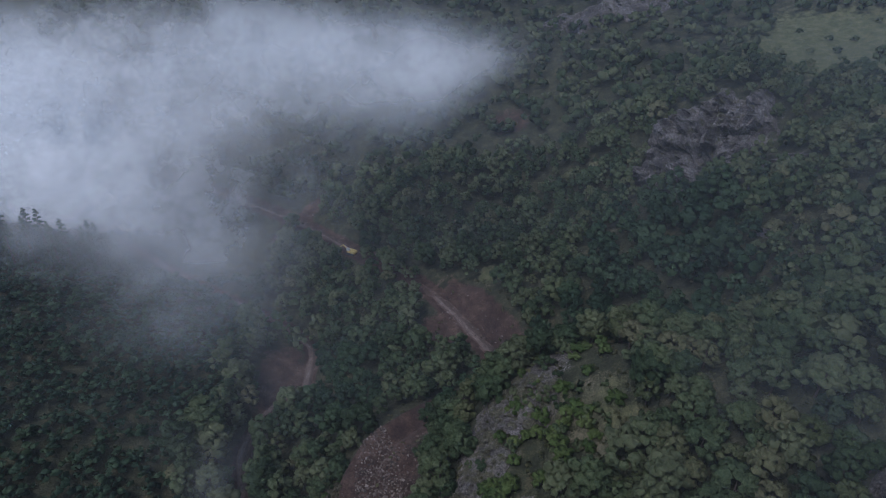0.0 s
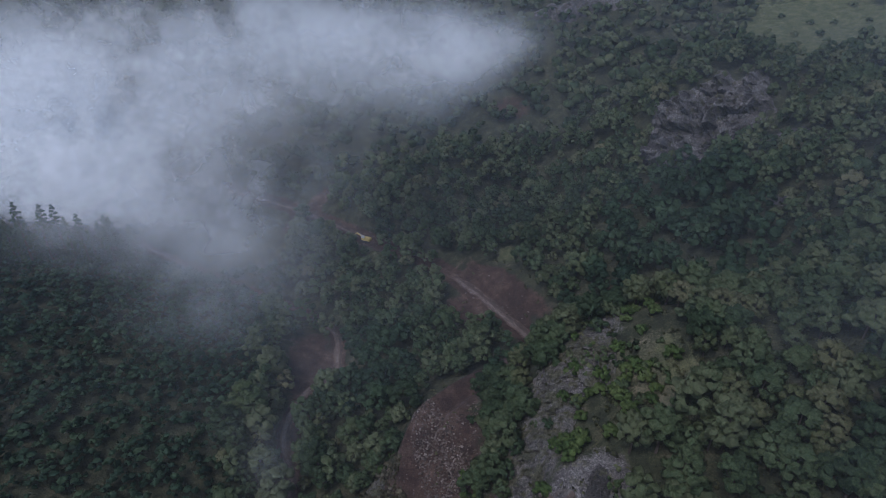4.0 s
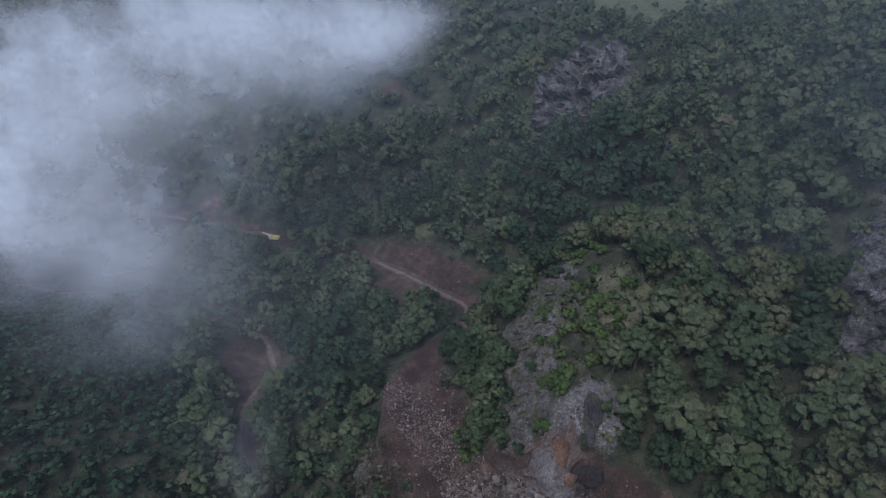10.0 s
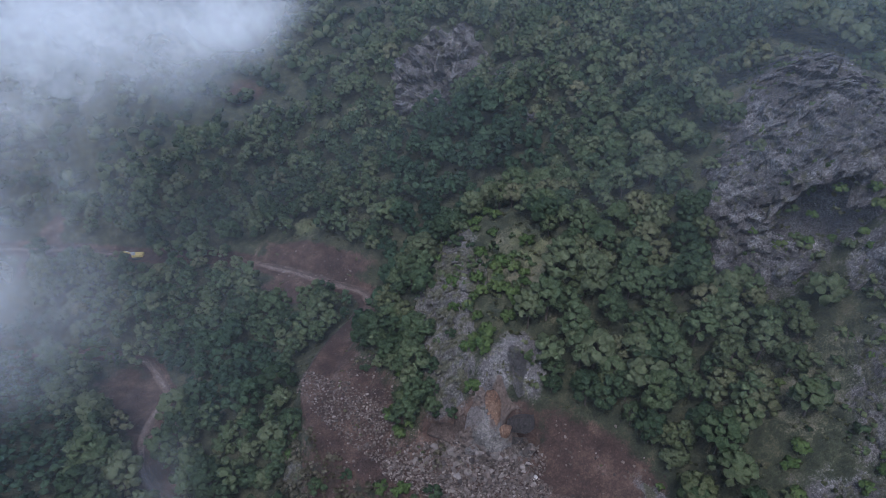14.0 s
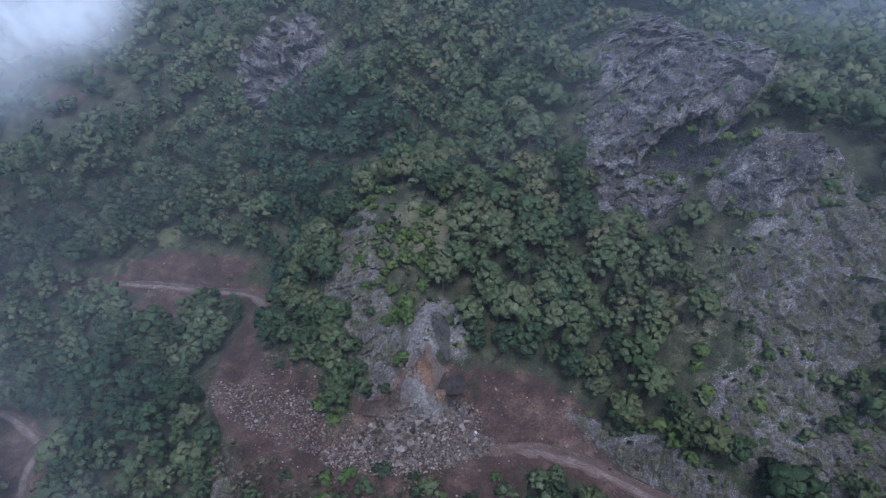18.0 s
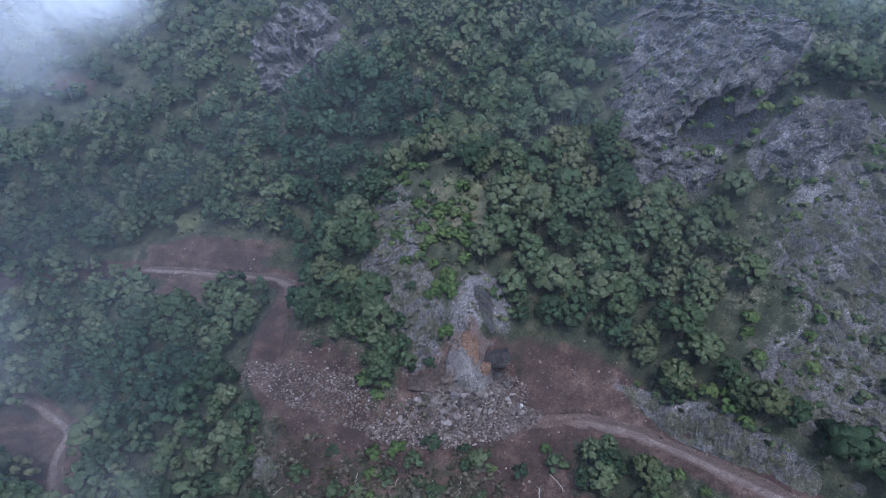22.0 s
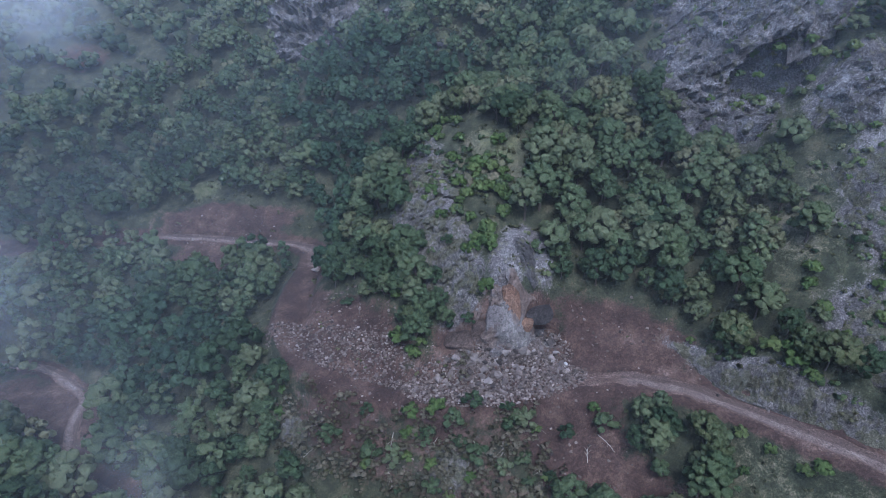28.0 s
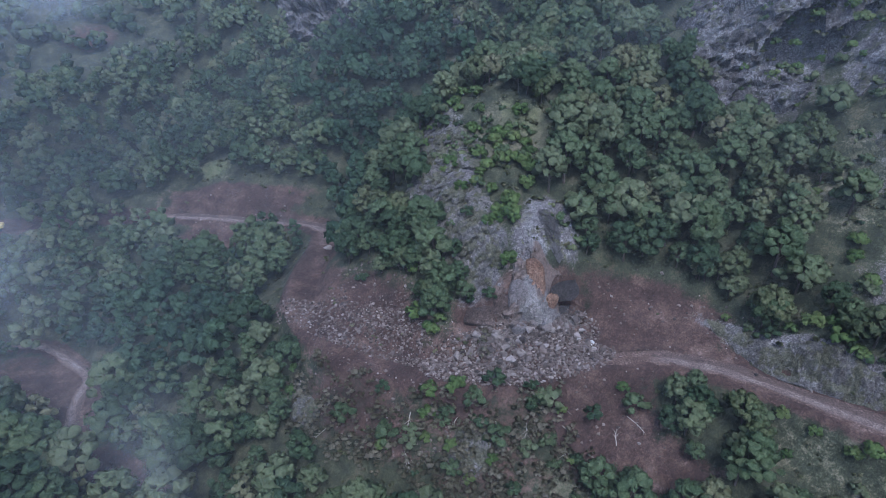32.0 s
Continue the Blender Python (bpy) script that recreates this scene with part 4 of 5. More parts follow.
outcrop("rock_cliff", "tall grey-mauve weathered cliff with a dark hollow", 73, 50, 26, 15, 26, 2.2, 4.2, CLIFF, 3, 0.5, 1.2,
        hollow=True)
outcrop("rock_cliff", "upper shoulder of the hollow cliff, streaked grey", 83, 36, 14, 9, 25, 2.4, 4.0, CLIFF, 4, 0.55, 1.2)
outcrop("rock_cliff", "leaning grey rock rib beside the hollow cliff", 61, 19, 6, 10, 15, 2.6, 2.6, CLIFF, 5, 0.5)
outcrop("rock_slope", "broad bare grey rock slope with patches of moss", 50, 5, 14, 14, 0, 1.0, 2.2, MOSSY, 6, 0.55)
outcrop("rock_slope", "stepped grey rock slope above the road", 28, -1, 10, 15, 0, 1.0, 2.0, MOSSY, 7, 0.55)
outcrop("rock_cliff", "far grey-mauve cliff among trees with an overhang", 87, 193, 25, 16, 20, 5.5, 6.5, CLIFF, 8, 0.8, 1.5, HOLLOWS[:1])
outcrop("rock_cliff", "small dark crag between trees", 96, 166, 7, 6, 0, 4.0, 3.2, CLIFF, 9, 0.7)
outcrop("rock_outcrop", "mottled grey rock face on the spur", 13, 84.5, 14, 8, 50, 1.0, 1.9, MOSSY, 10, 0.5, 0.8, rim=0.3)
outcrop("rock_outcrop", "low grey rock face with grass ledges", 5, 72, 8, 7, 30, 0.9, 1.7, MOSSY, 11, 0.45, 0.7, rim=0.3)
outcrop("rock_slab", "pale lichen-streaked slab above the rockfall", 12.4, 61.6, 4.2, 2.2, 50, 0.9, 1.4, PALE_CLIFF, 12, 0.4, 0.6, rim=0.15)
outcrop("broken_face", "freshly broken grey and rust-orange rock face", 3.8, 60.8, 9, 4.6, -48, 0.4, 1.5, FRESH, 23, 0.3, 0.6, HOLLOWS[1:],
        [(3.6, 59.4, 2.4, 2.2, -50, 1.5), (6.8, 59.2, 1.4, 2.4, -50, 0.5)], [(6.8, 60, 1.3, 3.4, -55), (0, 63.5, 3.4, 3, -50, 0.7), (9.5, 57, 3, 1.4, -40, 0.6), (4, 63, 3, 1.6, -50, 0.5), (-2.5, 65.5, 5, 4, -50, 0.9), (9, 56.5, 3.5, 2.6, -40, 0.9)], 0.3)
outcrop("road_cut", "grey blasted rock wall along the road", 17.0, 18, 2.0, 18, -4, 1.1, 1.5, MOSSY, 14, 0.4, 0.6, rim=0.35)
outcrop("rock_outcrop", "grey rock face below the road", -17.5, 57.5, 4.6, 3.2, -30, 0.5, 1.0, MOSSY, 15, 0.45, 0.6)
outcrop("rock_outcrop", "small grey crag at the foot of the cliff", 51, 45, 4.5, 3, 60, 1.0, 1.8, CLIFF, 16, 0.5, 0.7)
outcrop("rock_outcrop", "far hazy rock band high on the slope", 92, 320, 46, 12, 0, 4.0, 5.0, CLIFF, 17, 1.6, 1.6)
outcrop("rock_outcrop", "grey rock step at the road's outer edge", -26, 86, 2.0, 3.6, 0, 1.3, 1.2, MOSSY, 18, 0.4, 0.6)


# --- the rockfall ---
def stone_mesh(rng, points=13):
    bm = bmesh.new()
    d = rng.normal(size=(points, 3))
    d /= np.linalg.norm(d, axis=1)[:, None]
    for k in d * np.array([1, rng.uniform(0.6, 0.9), rng.uniform(0.5, 0.8)]) * 0.5:
        bm.verts.new(k)
    made = bmesh.ops.convex_hull(bm, input=bm.verts)
    bmesh.ops.delete(bm, geom=[g for g in made["geom_interior"] if isinstance(g, bmesh.types.BMVert)], context="VERTS")
    me = bpy.data.meshes.new("rock")
    bm.to_mesh(me)
    bm.free()
    me.materials.append(STONE)
    return me


outcrop("scree", "heap of pale broken rubble at the foot of the break", -0.5, 56.4, 13, 5, -50, 0.05, 0.3, SCREE, 19, 0.3, 0.22)
rng = np.random.RandomState(33)
ROCKS = [stone_mesh(rng) for _ in range(12)]
# where stones lie: x, y, two radii, turn, how many large ones, smallest and largest, how many small ones
FALLS = [(-2.4, 60, 9, 2.8, -50, 95, 0.7, 2.0, 700), (-3.4, 57.6, 15, 4.6, -50, 145, 0.4, 1.1, 4600), (7.2, 51.6, 3.5, 2.6, -30, 24, 0.6, 1.6, 400), (-13, 86, 4.5, 17, 8, 40, 0.35, 1.1, 2200),
         (-9, 76, 5, 8, 10, 14, 0.3, 0.8, 420), (2, 40, 8, 9, 0, 10, 0.25, 0.7, 110), (-22, 76, 4, 16, 10, 12, 0.25, 0.6, 350), (18, 40, 6, 13, 12, 4, 0.3, 0.6, 120), (-7, 84, 5, 13, -5, 8, 0.3, 0.7, 500), (8, 152, 6, 14, 28, 8, 0.5, 1.2, 160), (-58, 220, 12, 3, 42, 6, 0.8, 2.0, 160)]


def in_shape(rng, cx, cy, a, b, turn, n):
    r, t = np.sqrt(rng.uniform(0, 1, n)), rng.uniform(0, 2 * math.pi, n)
    u, v, c, s = a * r * np.cos(t), b * r * np.sin(t), math.cos(radians(turn)), math.sin(radians(turn))
    return cx + u * c - v * s, cy + u * s + v * c


def lay_rock(u, v, s, rng, label):
    ob = tagged(new("rock", ROCKS[rng.randint(len(ROCKS))]), label, "rock", "fallen rocks")
    ob.matrix_basis = pose(u, v, land(u, v)[0] + s * 0.16, *rng.uniform(-25, 25, 2), rng.uniform(0, 360)) @ Matrix.Diagonal((s, s, s, 1))
    return ob


def big_block(u, v, z, wide, deep, high, turn, tip, lean, material, label, seed):
    """A fractured block of the broken face: a hull of many corners with worn edges."""
    r = np.random.RandomState(seed)
    bm = bmesh.new()
    for k in range(26):
        q = r.uniform(-1, 1, 3)
        q /= np.abs(q).max() ** 0.75
        bm.verts.new(q * 0.5 * np.array((wide, deep, high)))
    made = bmesh.ops.convex_hull(bm, input=bm.verts)
    bmesh.ops.delete(bm, geom=[g for g in made["geom_interior"] if isinstance(g, bmesh.types.BMVert)], context="VERTS")
    bmesh.ops.bevel(bm, geom=list(bm.edges), offset=0.16, segments=1, affect="EDGES")
    me = bpy.data.meshes.new("rock_block")
    bm.to_mesh(me)
    bm.free()
    me.materials.append(material)
    ob = tagged(new("rock_block", me), label, "rock", "blocks of the broken face")
    ob.matrix_basis = pose(u, v, z, tip, lean, turn)


big_block(9.4, 53.2, 4.6, 2.2, 1.8, 1.6, 10, 12, 0, GREY_BLOCK, "dark grey block fallen below the recess", 7)
big_block(0.2, 59.6, 4.6, 2.9, 2.2, 2.4, -40, 14, 10, GREY_BLOCK, "undercut grey block at the foot of the face", 5)
big_block(-2.4, 66.2, 5.2, 5.6, 3.4, 4.2, -50, -14, -8, BROWN_BLOCK, "brown-orange block low in the break", 4)
big_block(1.0, 63.6, 7.2, 3.6, 3.0, 5.0, -60, -20, 6, BROWN_BLOCK, "rust-brown broken shoulder of the face", 14)
big_block(2.6, 61.3, 8.4, 4.2, 3.4, 7.6, -52, -20, 5, GREY_BLOCK, "tall smooth blue-grey slab of the broken face", 9)
big_block(5.6, 60.0, 11.4, 3.2, 3.0, 8.4, -52, -24, -6, RUST_BLOCK, "rust-orange column beside the grey slab", 11)
# The dark colour of these two blocks paints in shade that the recess lacks.
big_block(9.6, 56.4, 8.6, 5.6, 2.6, 3.6, -46, -16, 0, RECESS_SHADE_ROCK, "rock at the back of the recess, shade put into its colour", 21)
big_block(7.6, 55.2, 6.2, 2.2, 1.8, 1.9, 20, 10, 18, RECESS_SHADE_ROCK, "leaning block in the recess, coloured dark as if shaded", 22)
big_block(6.0, 57.6, 8.0, 3.0, 2.6, 3.2, -50, -10, 14, RUST_BLOCK, "pale rust block at the mouth of the recess", 12)


def rockfall():
    small = []
    for cx, cy, a, b, turn, count, lo, hi, fine in FALLS:
        x, y = in_shape(rng, cx, cy, a, b, turn, count)
        for u, v in zip(x, y):
            s = lo + (hi - lo) * rng.uniform(0, 1) ** 2.2
            lay_rock(u, v, s * 1.15, rng, "large angular grey-brown block in the rockfall" if s > 1.2 else "broken grey stone lying in the rockfall" if s > 0.55 else "small broken stone on the ground")
        x, y = in_shape(rng, cx, cy, a * 1.1, b * 1.15, turn, fine)
        small += [(u, v, 0.14 + 0.7 * rng.uniform(0, 1) ** 2.3) for u, v in zip(x, y)]
    shapes = []
    for me in ROCKS[:6]:
        co = np.empty(len(me.vertices) * 3)
        me.vertices.foreach_get("co", co)
        shapes.append((co.reshape(-1, 3), np.array([p.vertices[:] for p in me.polygons if len(p.vertices) == 3])))
    xy = np.array(small)
    z, pieces = land(xy[:, 0], xy[:, 1]), []
    for (u, v, s), h in zip(small, z):
        sv, sf = shapes[rng.randint(6)]
        a = rng.uniform(0, 6.3)
        turned = np.stack([sv[:, 0] * math.cos(a) - sv[:, 1] * math.sin(a), sv[:, 0] * math.sin(a) + sv[:, 1] * math.cos(a), sv[:, 2]], 1)
        pieces.append((turned * s + (u, v, h + s * 0.15), sf))
    v, f = joined(pieces)
    tagged(new("gravel", mesh_of("gravel", v, f, GRAVEL)), "grey and brown rubble and gravel over the road", "rubble", kind="stuff")
    pale = lay_rock(7, 49.2, 1.5, rng, "pale whitish block at the end of the rockfall")
    pale.data = pale.data.copy()
    pale.data.materials[0] = WHITE_STONE
    lay_rock(6.3, 113.6, 2.4, rng, "large flat boulder at the road's inner edge")
    for u, v, s in ((-0.8, 46.2, 0.8), (-4.8, 44.8, 0.9), (-7.2, 54.6, 0.6), (-1.3, 36, 0.7), (13.9, 24.6, 0.9), (-9.6, 44.2, 0.8), (11, 8, 0.6), (14.5, 17, 0.7)):
        lay_rock(u, v, s, rng, "single pale stone that rolled down the bank")


rockfall()


# --- shrubs, one by one ---
rng = np.random.RandomState(44)
BRIGHT = [(9.1, 68.6), (8, 69.5), (10.3, 68.2), (7.4, 70.4), (11, 69.6), (3.9, 65), (4.7, 64.6), (22, 80), (24, 79), (19, 76.5), (17.5, 80.5), (21.5, 85), (-7.6, 75.5), (-8.4, 72.6), (24.4, 77), (24.5, 73.7), (26, 75.5), (12.5, 74.1), (8.7, 70.3), (9.6, 67.4), (11, 69), (24.8, 90.8), (27, 93), (16.2, 69.2), (7.2, 71.6), (8.5, 66.7), (12.9, 77.5), (21.2, 78.6), (20, 74.7), (19.6, 70.1), (26.4, 86.4), (29.7, 79.1), (23.6, 80.4), (30.3, 93.4), (16.7, 78.2), (14.1, 84.3), (25.9, 75.2), (-8.7, 71.5), (-6.3, 71.6), (19.1, 15.7), (17.8, 12.4), (19.9, 22.4),
          (20.5, 19.8), (8.6, 19.4), (7.5, 10), (7.9, 8.2), (8.1, 15.1), (28.6, 6.9), (32.9, 8.3), (20.5, 17.3), (18.2, 13.4), (54.5, 16.6), (49.3, 17), (59.3, 8.7), (30, 90), (22, 84), (20, 72), (58.8, 40.7), (-25.3, 90.5), (-22.8, 92.2)]
MEADOW_BUSHES = [(136, 212), (141, 222), (150, 214), (158, 228), (159.4, 247.9), (147, 236), (168, 240), (139, 240), (152, 252), (172, 256), (132, 226), (163, 218), (145, 262), (130, 205)]
DULL = [(-14.2, 62.6), (-16.3, 62.7), (-10, 57.6), (-16.6, 65.9), (-6.7, 53), (-5.7, 51), (-20.6, 66.3), (-13.8, 54.4), (-7.4, 52.1), (-4.3, 48.5), (2.8, 41.4), (2.2, 38.8), (-12, 50), (-16, 54), (-9, 48), (-20, 64), (-25, 78), (-26, 84), (-23, 70), (-14, 58), (-21, 58), (-17, 49), (-8, 43), (-12, 41), (-2.2, 86.6), (-2.2, 81.1), (-5.2, 91.3), (-13.6, 59.6), (-17.1, 62.6), (-17.8, 65.4), (-6.9, 51.8), (-5.2, 50), (-1.3, 44.1), (-27.7, 90.4), (-20, 73), (-10.6, 45.8), (-24.1, 62.9), (25.3, 14.9), (27.1, 14.8),
        (32.5, 18.2), (29.8, 17.9), (29.5, -9), (23.9, -8.2), (22.3, -5.6), (61.5, 37.2), (62.8, 29.5), (60.8, 30.2), (60.6, 27), (66, 29.5), (-19, 60), (-22, 66), (-24, 70), (0, 90), (3, 95), (40, 20), (44, 24)]


def shrubs():
    for places, kinds in ((BRIGHT, SHRUBS[:2]), (DULL, SHRUBS[1:4]), (MEADOW_BUSHES, SHRUBS[2:3])):
        x, y = np.array(places).T
        plant(kinds, x, y, rng, 0.8, 1.4, 0.1)
    x, y = scatter(rng, -30, 75, -12, 105, 3.7)
    bare = np.maximum(cover(ROCKY, x, y), cover(GRASSY, x, y))
    keep = (bare > 0.25) & (rng.uniform(0, 1, len(x)) < 0.5) & (near_line(ROAD_LINE, x, y)[0] > 5) & (cover([(7, 57, 10, 8, 0)], x, y) < 0.2)
    x, y = x[keep], y[keep]
    plant([SHRUBS[0], SHRUBS[1], SHRUBS[3], SHRUBS[3], SHRUBS[2]], x[:190], y[:190], rng, 0.5, 1.1, 0.0)
    for ob in SHRUBS:
        bpy.data.objects.remove(ob)
    x, y = scatter(rng, -34, 112, -16, 170, 1.95)
    bare = np.maximum(cover(ROCKY, x, y) * 0.8, cover(GRASSY, x, y))
    keep = (rng.uniform(0, 1, len(x)) < np.clip(0.25 + 0.5 * bare, 0, 0.65)) & (near_line(ROAD_LINE, x, y)[0] > 3.6) & (cover(EARTHY, x, y) < rng.uniform(0.1, 1.1, len(x))) & (cover([h[:5] for h in HOLLOWS], x, y) < 0.1)
    u, v = scatter(rng, 14, 104, -16, 100, 1.9)
    green = (np.maximum(cover(ROCKY, u, v), cover(GRASSY, u, v)) > 0.3) & (wave(u, v, 11, 31) > rng.uniform(-0.25, 0.9, len(u))) & (near_line(ROAD_LINE, u, v)[0] > 4.5) & (cover([h[:5] for h in HOLLOWS], u, v) < 0.1)
    thicket("slope_scrub", "patches of light green scrub and grass on the rock", u[green], v[green], rng, 1.3, 1.1, 3, 7, 0.4, SCRUB, body=(3, 5))
    u, v = scatter(rng, -34, 6, 34, 98, 0.8)
    dry = (cover([(-15, 55, 16, 13, -35), (-24, 78, 6, 18, 10)], u, v, 0.3) > rng.uniform(0.45, 1.6, len(u)) + 0.35 * wave(u, v, 7, 41)) & (near_line(ROAD_LINE, u, v)[0] > 3.4)
    thicket("dry_scrub", "dull brown-green scrub and dead brush below the road", u[dry], v[dry], rng, 1.4, 0.9, 3, 9, 0.33, DRY_SCRUB, body=(2, 5))
    thicket("undergrowth", "low tangled undergrowth and grass tufts", x[keep], y[keep], rng, 0.75, 0.75, 2, 6, 0.4, UNDERGROWTH, body=(2, 5))


shrubs()

# --- conifers on the misty crest ---
rng = np.random.RandomState(55)
CONIFERS = [make_conifer(rng, h) for h in (14, 12, 15.5)]
for u, v in ((-133.5, 164.5), (-129.7, 168), (-127, 171.5), (-124, 170.5), (-121.5, 173), (-119, 173), (-118, 177), (-115, 176), (-112, 179), (-116.5, 181.5), (-137, 163), (-141, 160), (-109, 178), (-131, 172)):
    s = rng.uniform(1.0, 1.3)
    ob = copy_thing(CONIFERS[rng.randint(3)], pose(u, v, land(u, v)[0], 0, 0, rng.uniform(0, 360)))
    ob.scale = (s, s, s)
for ob in CONIFERS:
    for o in (*ob.children, ob):
        bpy.data.objects.remove(o)


# --- bleached branches on the bank ---
def dead_branch(u, v, length, turn):
    pieces = [tube([(0, 0, 0), (length * 0.5, 0.1, 0.12), (length, -0.1, 0.05)], [0.09, 0.07, 0.02], 5)]
    for k in range(4):
        a = length * (0.35 + 0.15 * k)
        pieces.append(tube([(a, 0.05, 0.1), (a + 0.5, 0.35 * (-1) ** k, 0.3), (a + 0.8, 0.7 * (-1) ** k, 0.35)], [0.05, 0.03, 0.012], 4))
    vv, ff = joined(pieces)
    ob = tagged(new("dead_branch", mesh_of("dead_branch", vv, ff, DEADWOOD)), "bleached dead branch lying on the bare bank", "branch", "dead branches")
    h0, h1 = land(u, v)[0], land(u + length * math.cos(radians(turn)), v + length * math.sin(radians(turn)))[0]
    ob.matrix_basis = pose(u, v, h0 + 0.08, 0, -math.degrees(math.atan2(h1 - h0, length)), turn)


for branch in ((1.3, 39.3, 4.0, 250), (-2.8, 39, 2.6, 30), (-6.8, 45.8, 2.2, 200), (-3.1, 47, 1.8, 120), (-24, 84, 3.0, 200), (-9, 52, 2.4, 210), (-12, 56, 2.8, 230), (-15.5, 61, 2.2, 170), (-5, 47.5, 2.0, 260), (-19, 68, 2.6, 200), (-23, 66, 2.8, 240), (-27, 80, 2.6, 150), (-18, 58, 2.4, 220)):
    dead_branch(*branch)


# --- the excavator on the far bend ---
def box(bm, x0, x1, y0, y1, z0, z1, bevel=0.06):
    made = bmesh.ops.create_cube(bm, size=1)["verts"]
    bmesh.ops.scale(bm, vec=(x1 - x0, y1 - y0, z1 - z0), verts=made)
    bmesh.ops.translate(bm, vec=((x0 + x1) / 2, (y0 + y1) / 2, (z0 + z1) / 2), verts=made)
    edges = list({e for v in made for e in v.link_edges})
    bmesh.ops.bevel(bm, geom=edges, offset=bevel, segments=1, affect="EDGES")


def beam(bm, a, b, wide, deep):
    a, b = Vector(a), Vector(b)
    made = bmesh.ops.create_cube(bm, size=1)["verts"]
    bmesh.ops.scale(bm, vec=(wide, deep, (b - a).length), verts=made)
    bmesh.ops.rotate(bm, matrix=(b - a).to_track_quat("Z", "Y").to_matrix(), verts=made)
    bmesh.ops.translate(bm, vec=(a + b) / 2, verts=made)


def excavator(u, v, turn):
    base = tagged(new("excavator"), "yellow tracked excavator working on the road", "excavator")
    for y in (-1.2, 1.2):
        bm = bmesh.new()
        box(bm, -2.0, 2.0, y - 0.3, y + 0.3, 0.0, 0.85, 0.25)
        part("crawler_track", bm, RUBBER, base, "dark steel crawler track")
    for name, material, boxes in (("house", YELLOW, [(-2.1, 1.4, -1.25, 1.25, 1.0, 2.0)]), ("counterweight", YELLOW, [(-2.6, -2.05, -1.2, 1.2, 1.0, 1.9)]), ("cab", PALE_METAL, [(0.1, 1.5, 0.25, 1.25, 2.0, 3.0)]),
                                  ("turntable", RUBBER, [(-0.8, 0.8, -0.8, 0.8, 0.8, 1.02)])):
        bm = bmesh.new()
        for b in boxes:
            box(bm, *b)
        part(name, bm, material, base)
    for name, a, b, w, material in (("boom", (1.3, -0.3, 1.8), (4.4, -0.3, 3.1), 0.45, YELLOW), ("arm", (4.4, -0.3, 3.1), (6.2, -0.3, 1.6), 0.35, YELLOW), ("ram", (1.6, -0.3, 2.3), (3.6, -0.3, 3.2), 0.16, PALE_METAL)):
        bm = bmesh.new()
        beam(bm, a, b, w, w)
        part(name, bm, material, base)
    bm = bmesh.new()
    box(bm, 5.7, 6.7, -0.9, 0.3, 0.7, 1.7, 0.3)
    part("bucket", bm, RUBBER, base)
    base.matrix_basis = pose(u, v, land(u, v)[0] + 0.1, 0, 0, turn) @ Matrix.Scale(0.85, 4)


excavator(-33.5, 194.4, 150)


# --- mist ---
def haze(number, radius, thick):
    """One veil of the thin mist that fills the valley, curved round the open air in which the flight goes."""
    turn, dip = np.meshgrid(np.radians(np.arange(-75, 121, 2.5)), np.radians(np.arange(-80, 12, 2.5)))
    n, w = turn.shape
    r = radius * (1 + 0.03 * np.sin(3 * turn + number) * np.sin(4 * dip + number))
    x, y, z = -42 + r * np.cos(dip) * np.sin(turn), 8 + r * np.cos(dip) * np.cos(turn), 86 + r * np.sin(dip)
    i = np.arange(n * w).reshape(n, w)
    faces = np.stack([i[:-1, :-1], i[:-1, 1:], i[1:, 1:], i[1:, :-1]], -1).reshape(-1, 4)
    me = mesh_of("haze", np.stack([x.ravel(), y.ravel(), z.ravel()], 1), faces, HAZE, True)
    valley = (1 - step(-45, 25, x - 0.25 * (y - 110))) * step(55, 115, y) * (1 - step(15, 75, z))
    away = np.hypot(x + 40, y - 5)
    far = step(85, 190, away) * (1 - 0.3 * step(180, 300, away)) * step(70, 130, y + 0.5 * x)
    ridge = step(15, 60, x) * (1 - step(45, 105, y)) * step(10, 40, z)
    k = 1 - np.exp(-thick * (HAZE_BASE + HAZE_VALLEY * valley + HAZE_FAR * far + HAZE_RIDGE * ridge))
    k *= 1 - 0.9 * (1 - step(-75, 0, x)) * step(120, 165, y)
    colour = np.ones((n * w, 4), np.float32)
    colour[:, 0] = k.ravel()
    me.color_attributes.new("mist", "FLOAT_COLOR", "POINT").data.foreach_set("color", colour.ravel())
    tagged(new("haze", me), "thin bluish evening mist hanging in the valley", "mist", kind="stuff")


radii = [62, 78, 96, 118, 142, 168, 200, 240, 290, 350]
for number, (a, b) in enumerate(zip(radii, radii[1:] + [420])):
    haze(number, a, b - a)


# billows: x, y, z, how wide and high, how dense
CLOUDS = [(-169, 205, 16, 41, 29, 1.0), (-191, 189, 12, 48, 29, 0.9), (-144, 200, 23, 36, 22, 1.0), (-123, 192, 24, 23, 17, 0.95), (-209, 238, 33, 57, 34, 0.9), (-74, 185, 34, 44, 31, 0.22), (-85, 168, 15, 39, 23, 0.24),
          (-158, 231, 37, 43, 24, 0.9), (-53, 166, 34, 20, 18, 0.05), (-114, 209, 50, 44, 28, 0.85), (-17, 174, 52, 20, 8, 0.2), (-68, 134, 13, 27, 18, 0.12), (-54, 162, 68, 38, 17, 0.7),
          (-42, 121, -6, 12, 16, 0.035), (-23, 153, 72, 26, 12, 0.52), (9, 157, 73, 13, 6, 0.22)]
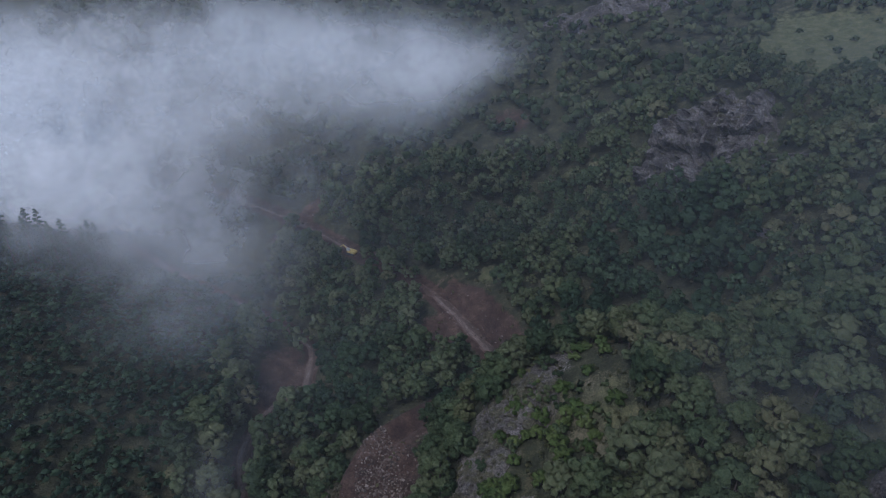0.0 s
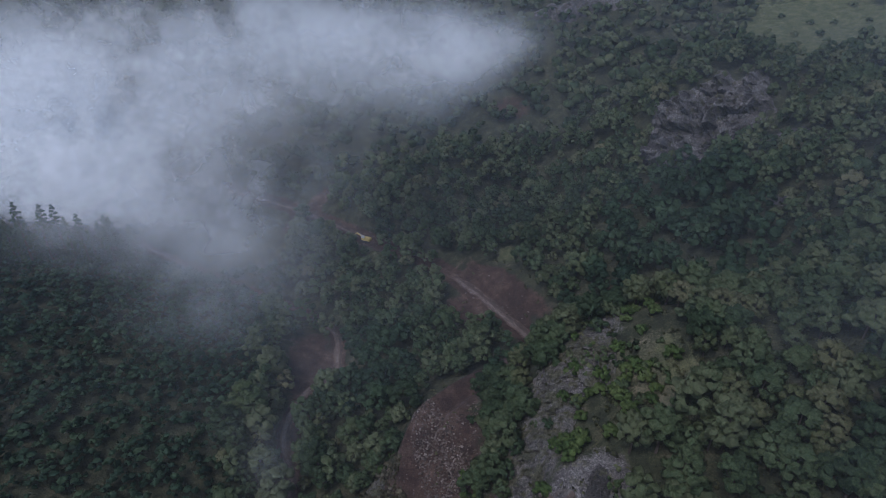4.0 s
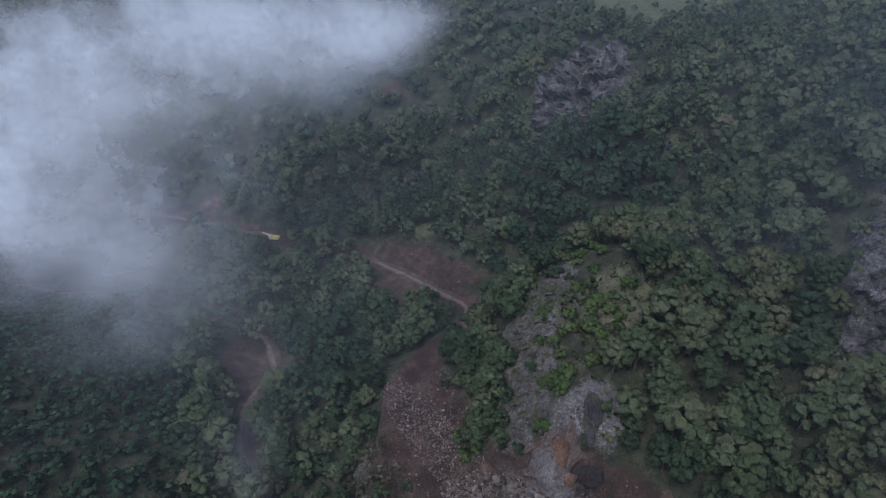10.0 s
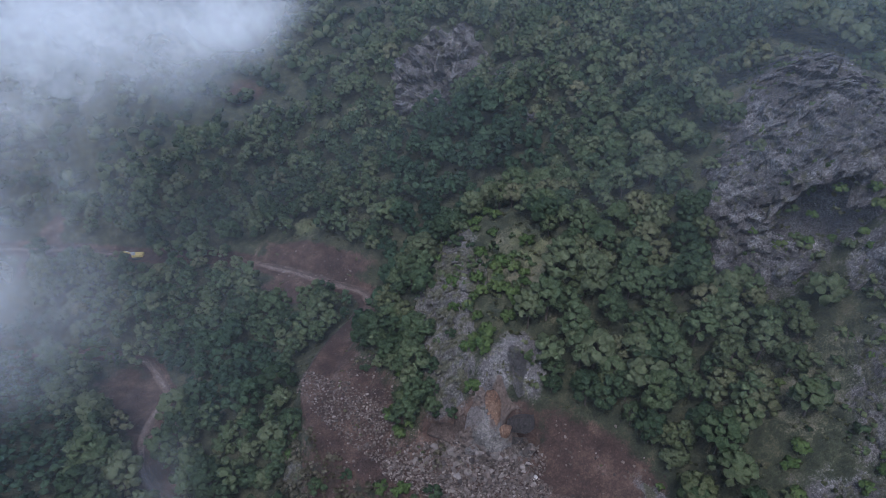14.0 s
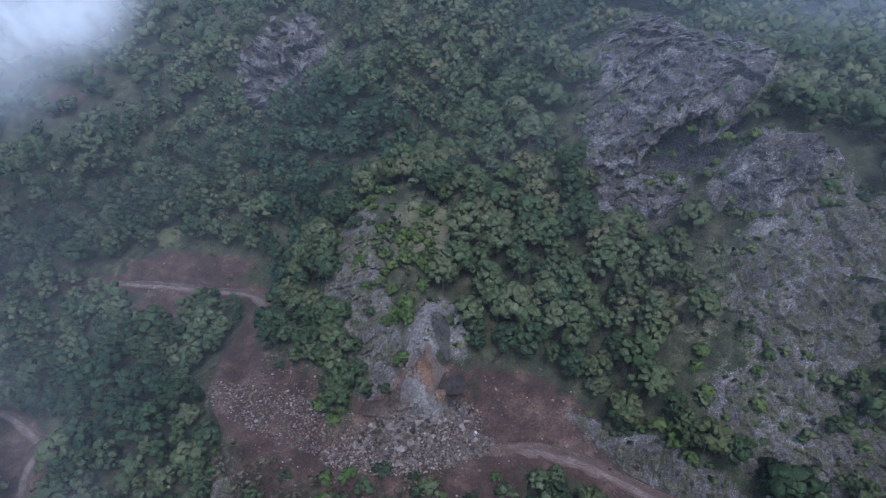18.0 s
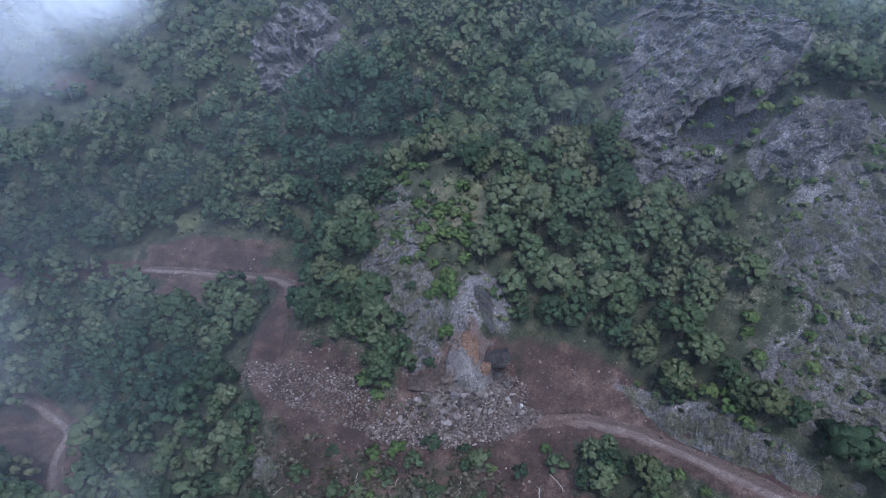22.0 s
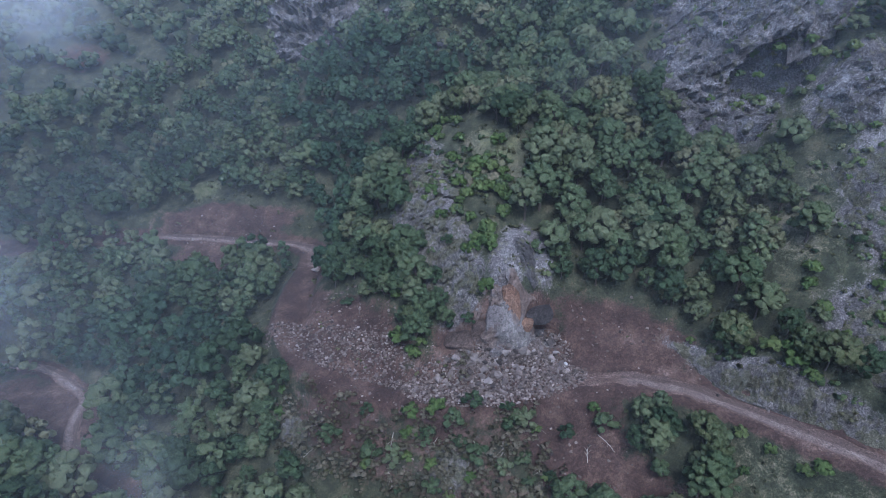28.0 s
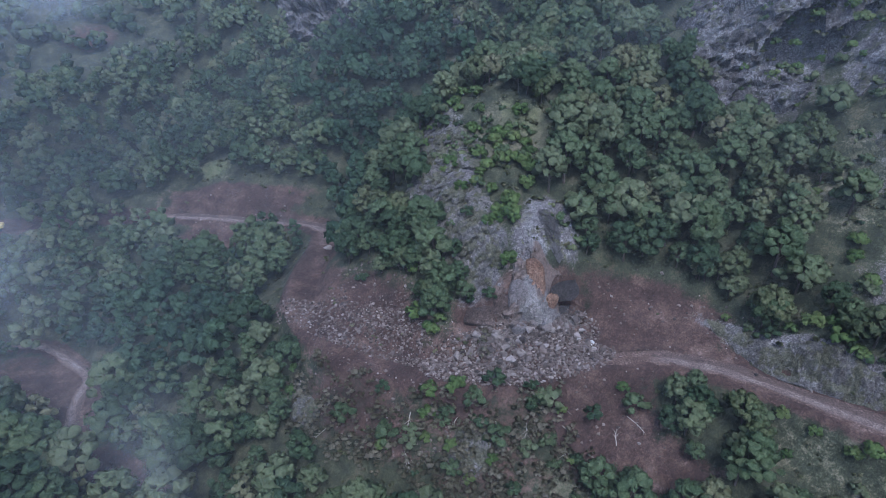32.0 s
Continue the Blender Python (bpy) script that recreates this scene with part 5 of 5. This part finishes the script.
CLOUDS += [(-6, 147, 71, 15, 9, 0.5), (-49, 92, -4, 8, 11, 0.06), (-57, 92, 6, 7, 5, 0.02)]
CLOUDS += [(-85, 147, 27, 26, 14, 0.14), (-104, 148, 30, 26, 13, 0.12)]


def cloud_bank():
    """The low cloud over the valley, as parallel veils through its depth; it thins out before it meets the hillside."""
    facing = Vector((38, -120, 55)).normalized()
    right = Vector((0, 0, 1)).cross(facing).normalized()
    up = facing.cross(right)
    axes = np.array((right, up, facing))
    puffs = np.array(CLOUDS, float)
    at = puffs[:, :3] @ axes.T
    thick = -np.log(1 - np.minimum(puffs[:, 5], 0.985))
    depths = np.arange(at[:, 2].min() - 6, at[:, 2].max() + 7, 7.0)
    share = np.exp(-((depths[:, None] - at[None, :, 2]) / 6.5) ** 2)
    share /= share.sum(0)
    gr, gu = np.arange((at[:, 0] - 2 * puffs[:, 3]).min(), (at[:, 0] + 2 * puffs[:, 3]).max(), 4.0), np.arange((at[:, 1] - 2 * puffs[:, 4]).min(), (at[:, 1] + 2 * puffs[:, 4]).max(), 4.0)
    r, h = np.meshgrid(gr, gu)
    n, w = r.shape
    i = np.arange(n * w).reshape(n, w)
    quads = np.stack([i[:-1, :-1], i[:-1, 1:], i[1:, 1:], i[1:, :-1]], -1).reshape(-1, 4)
    for depth, part_of in zip(depths, share):
        bow = depth + 2.0 * np.sin(r / 17 + depth) * np.sin(h / 13 + 2 * depth)
        p = np.stack([r.ravel(), h.ravel(), bow.ravel()], 1) @ axes
        tau = np.zeros(n * w)
        for (a, b, _), (_, _, _, wide, high, _), t, k in zip(at, puffs, thick, part_of):
            d = np.hypot((r.ravel() - a) / wide, (h.ravel() - b) / high)
            tau += k * t * np.exp(-(d / 0.85) ** 2.6)
        tau *= step(5, 20, p[:, 2] - land(p[:, 0], p[:, 1]))
        faces = quads[(tau[quads] > 0.004).any(1)]
        if not len(faces):
            continue
        used, inverse = np.unique(faces, return_inverse=True)
        me = mesh_of("cloud", p[used], inverse.reshape(-1, 4), CLOUD, True)
        colour = np.ones((len(used), 4), np.float32)
        colour[:, :3] = np.exp(-np.where(tau > 0.004, tau, 0))[used, None]
        me.color_attributes.new("clear", "FLOAT_COLOR", "POINT").data.foreach_set("color", colour.ravel())
        tagged(new("cloud", me), "ragged white-grey low cloud drifting over the valley", "cloud", kind="stuff")


cloud_bank()
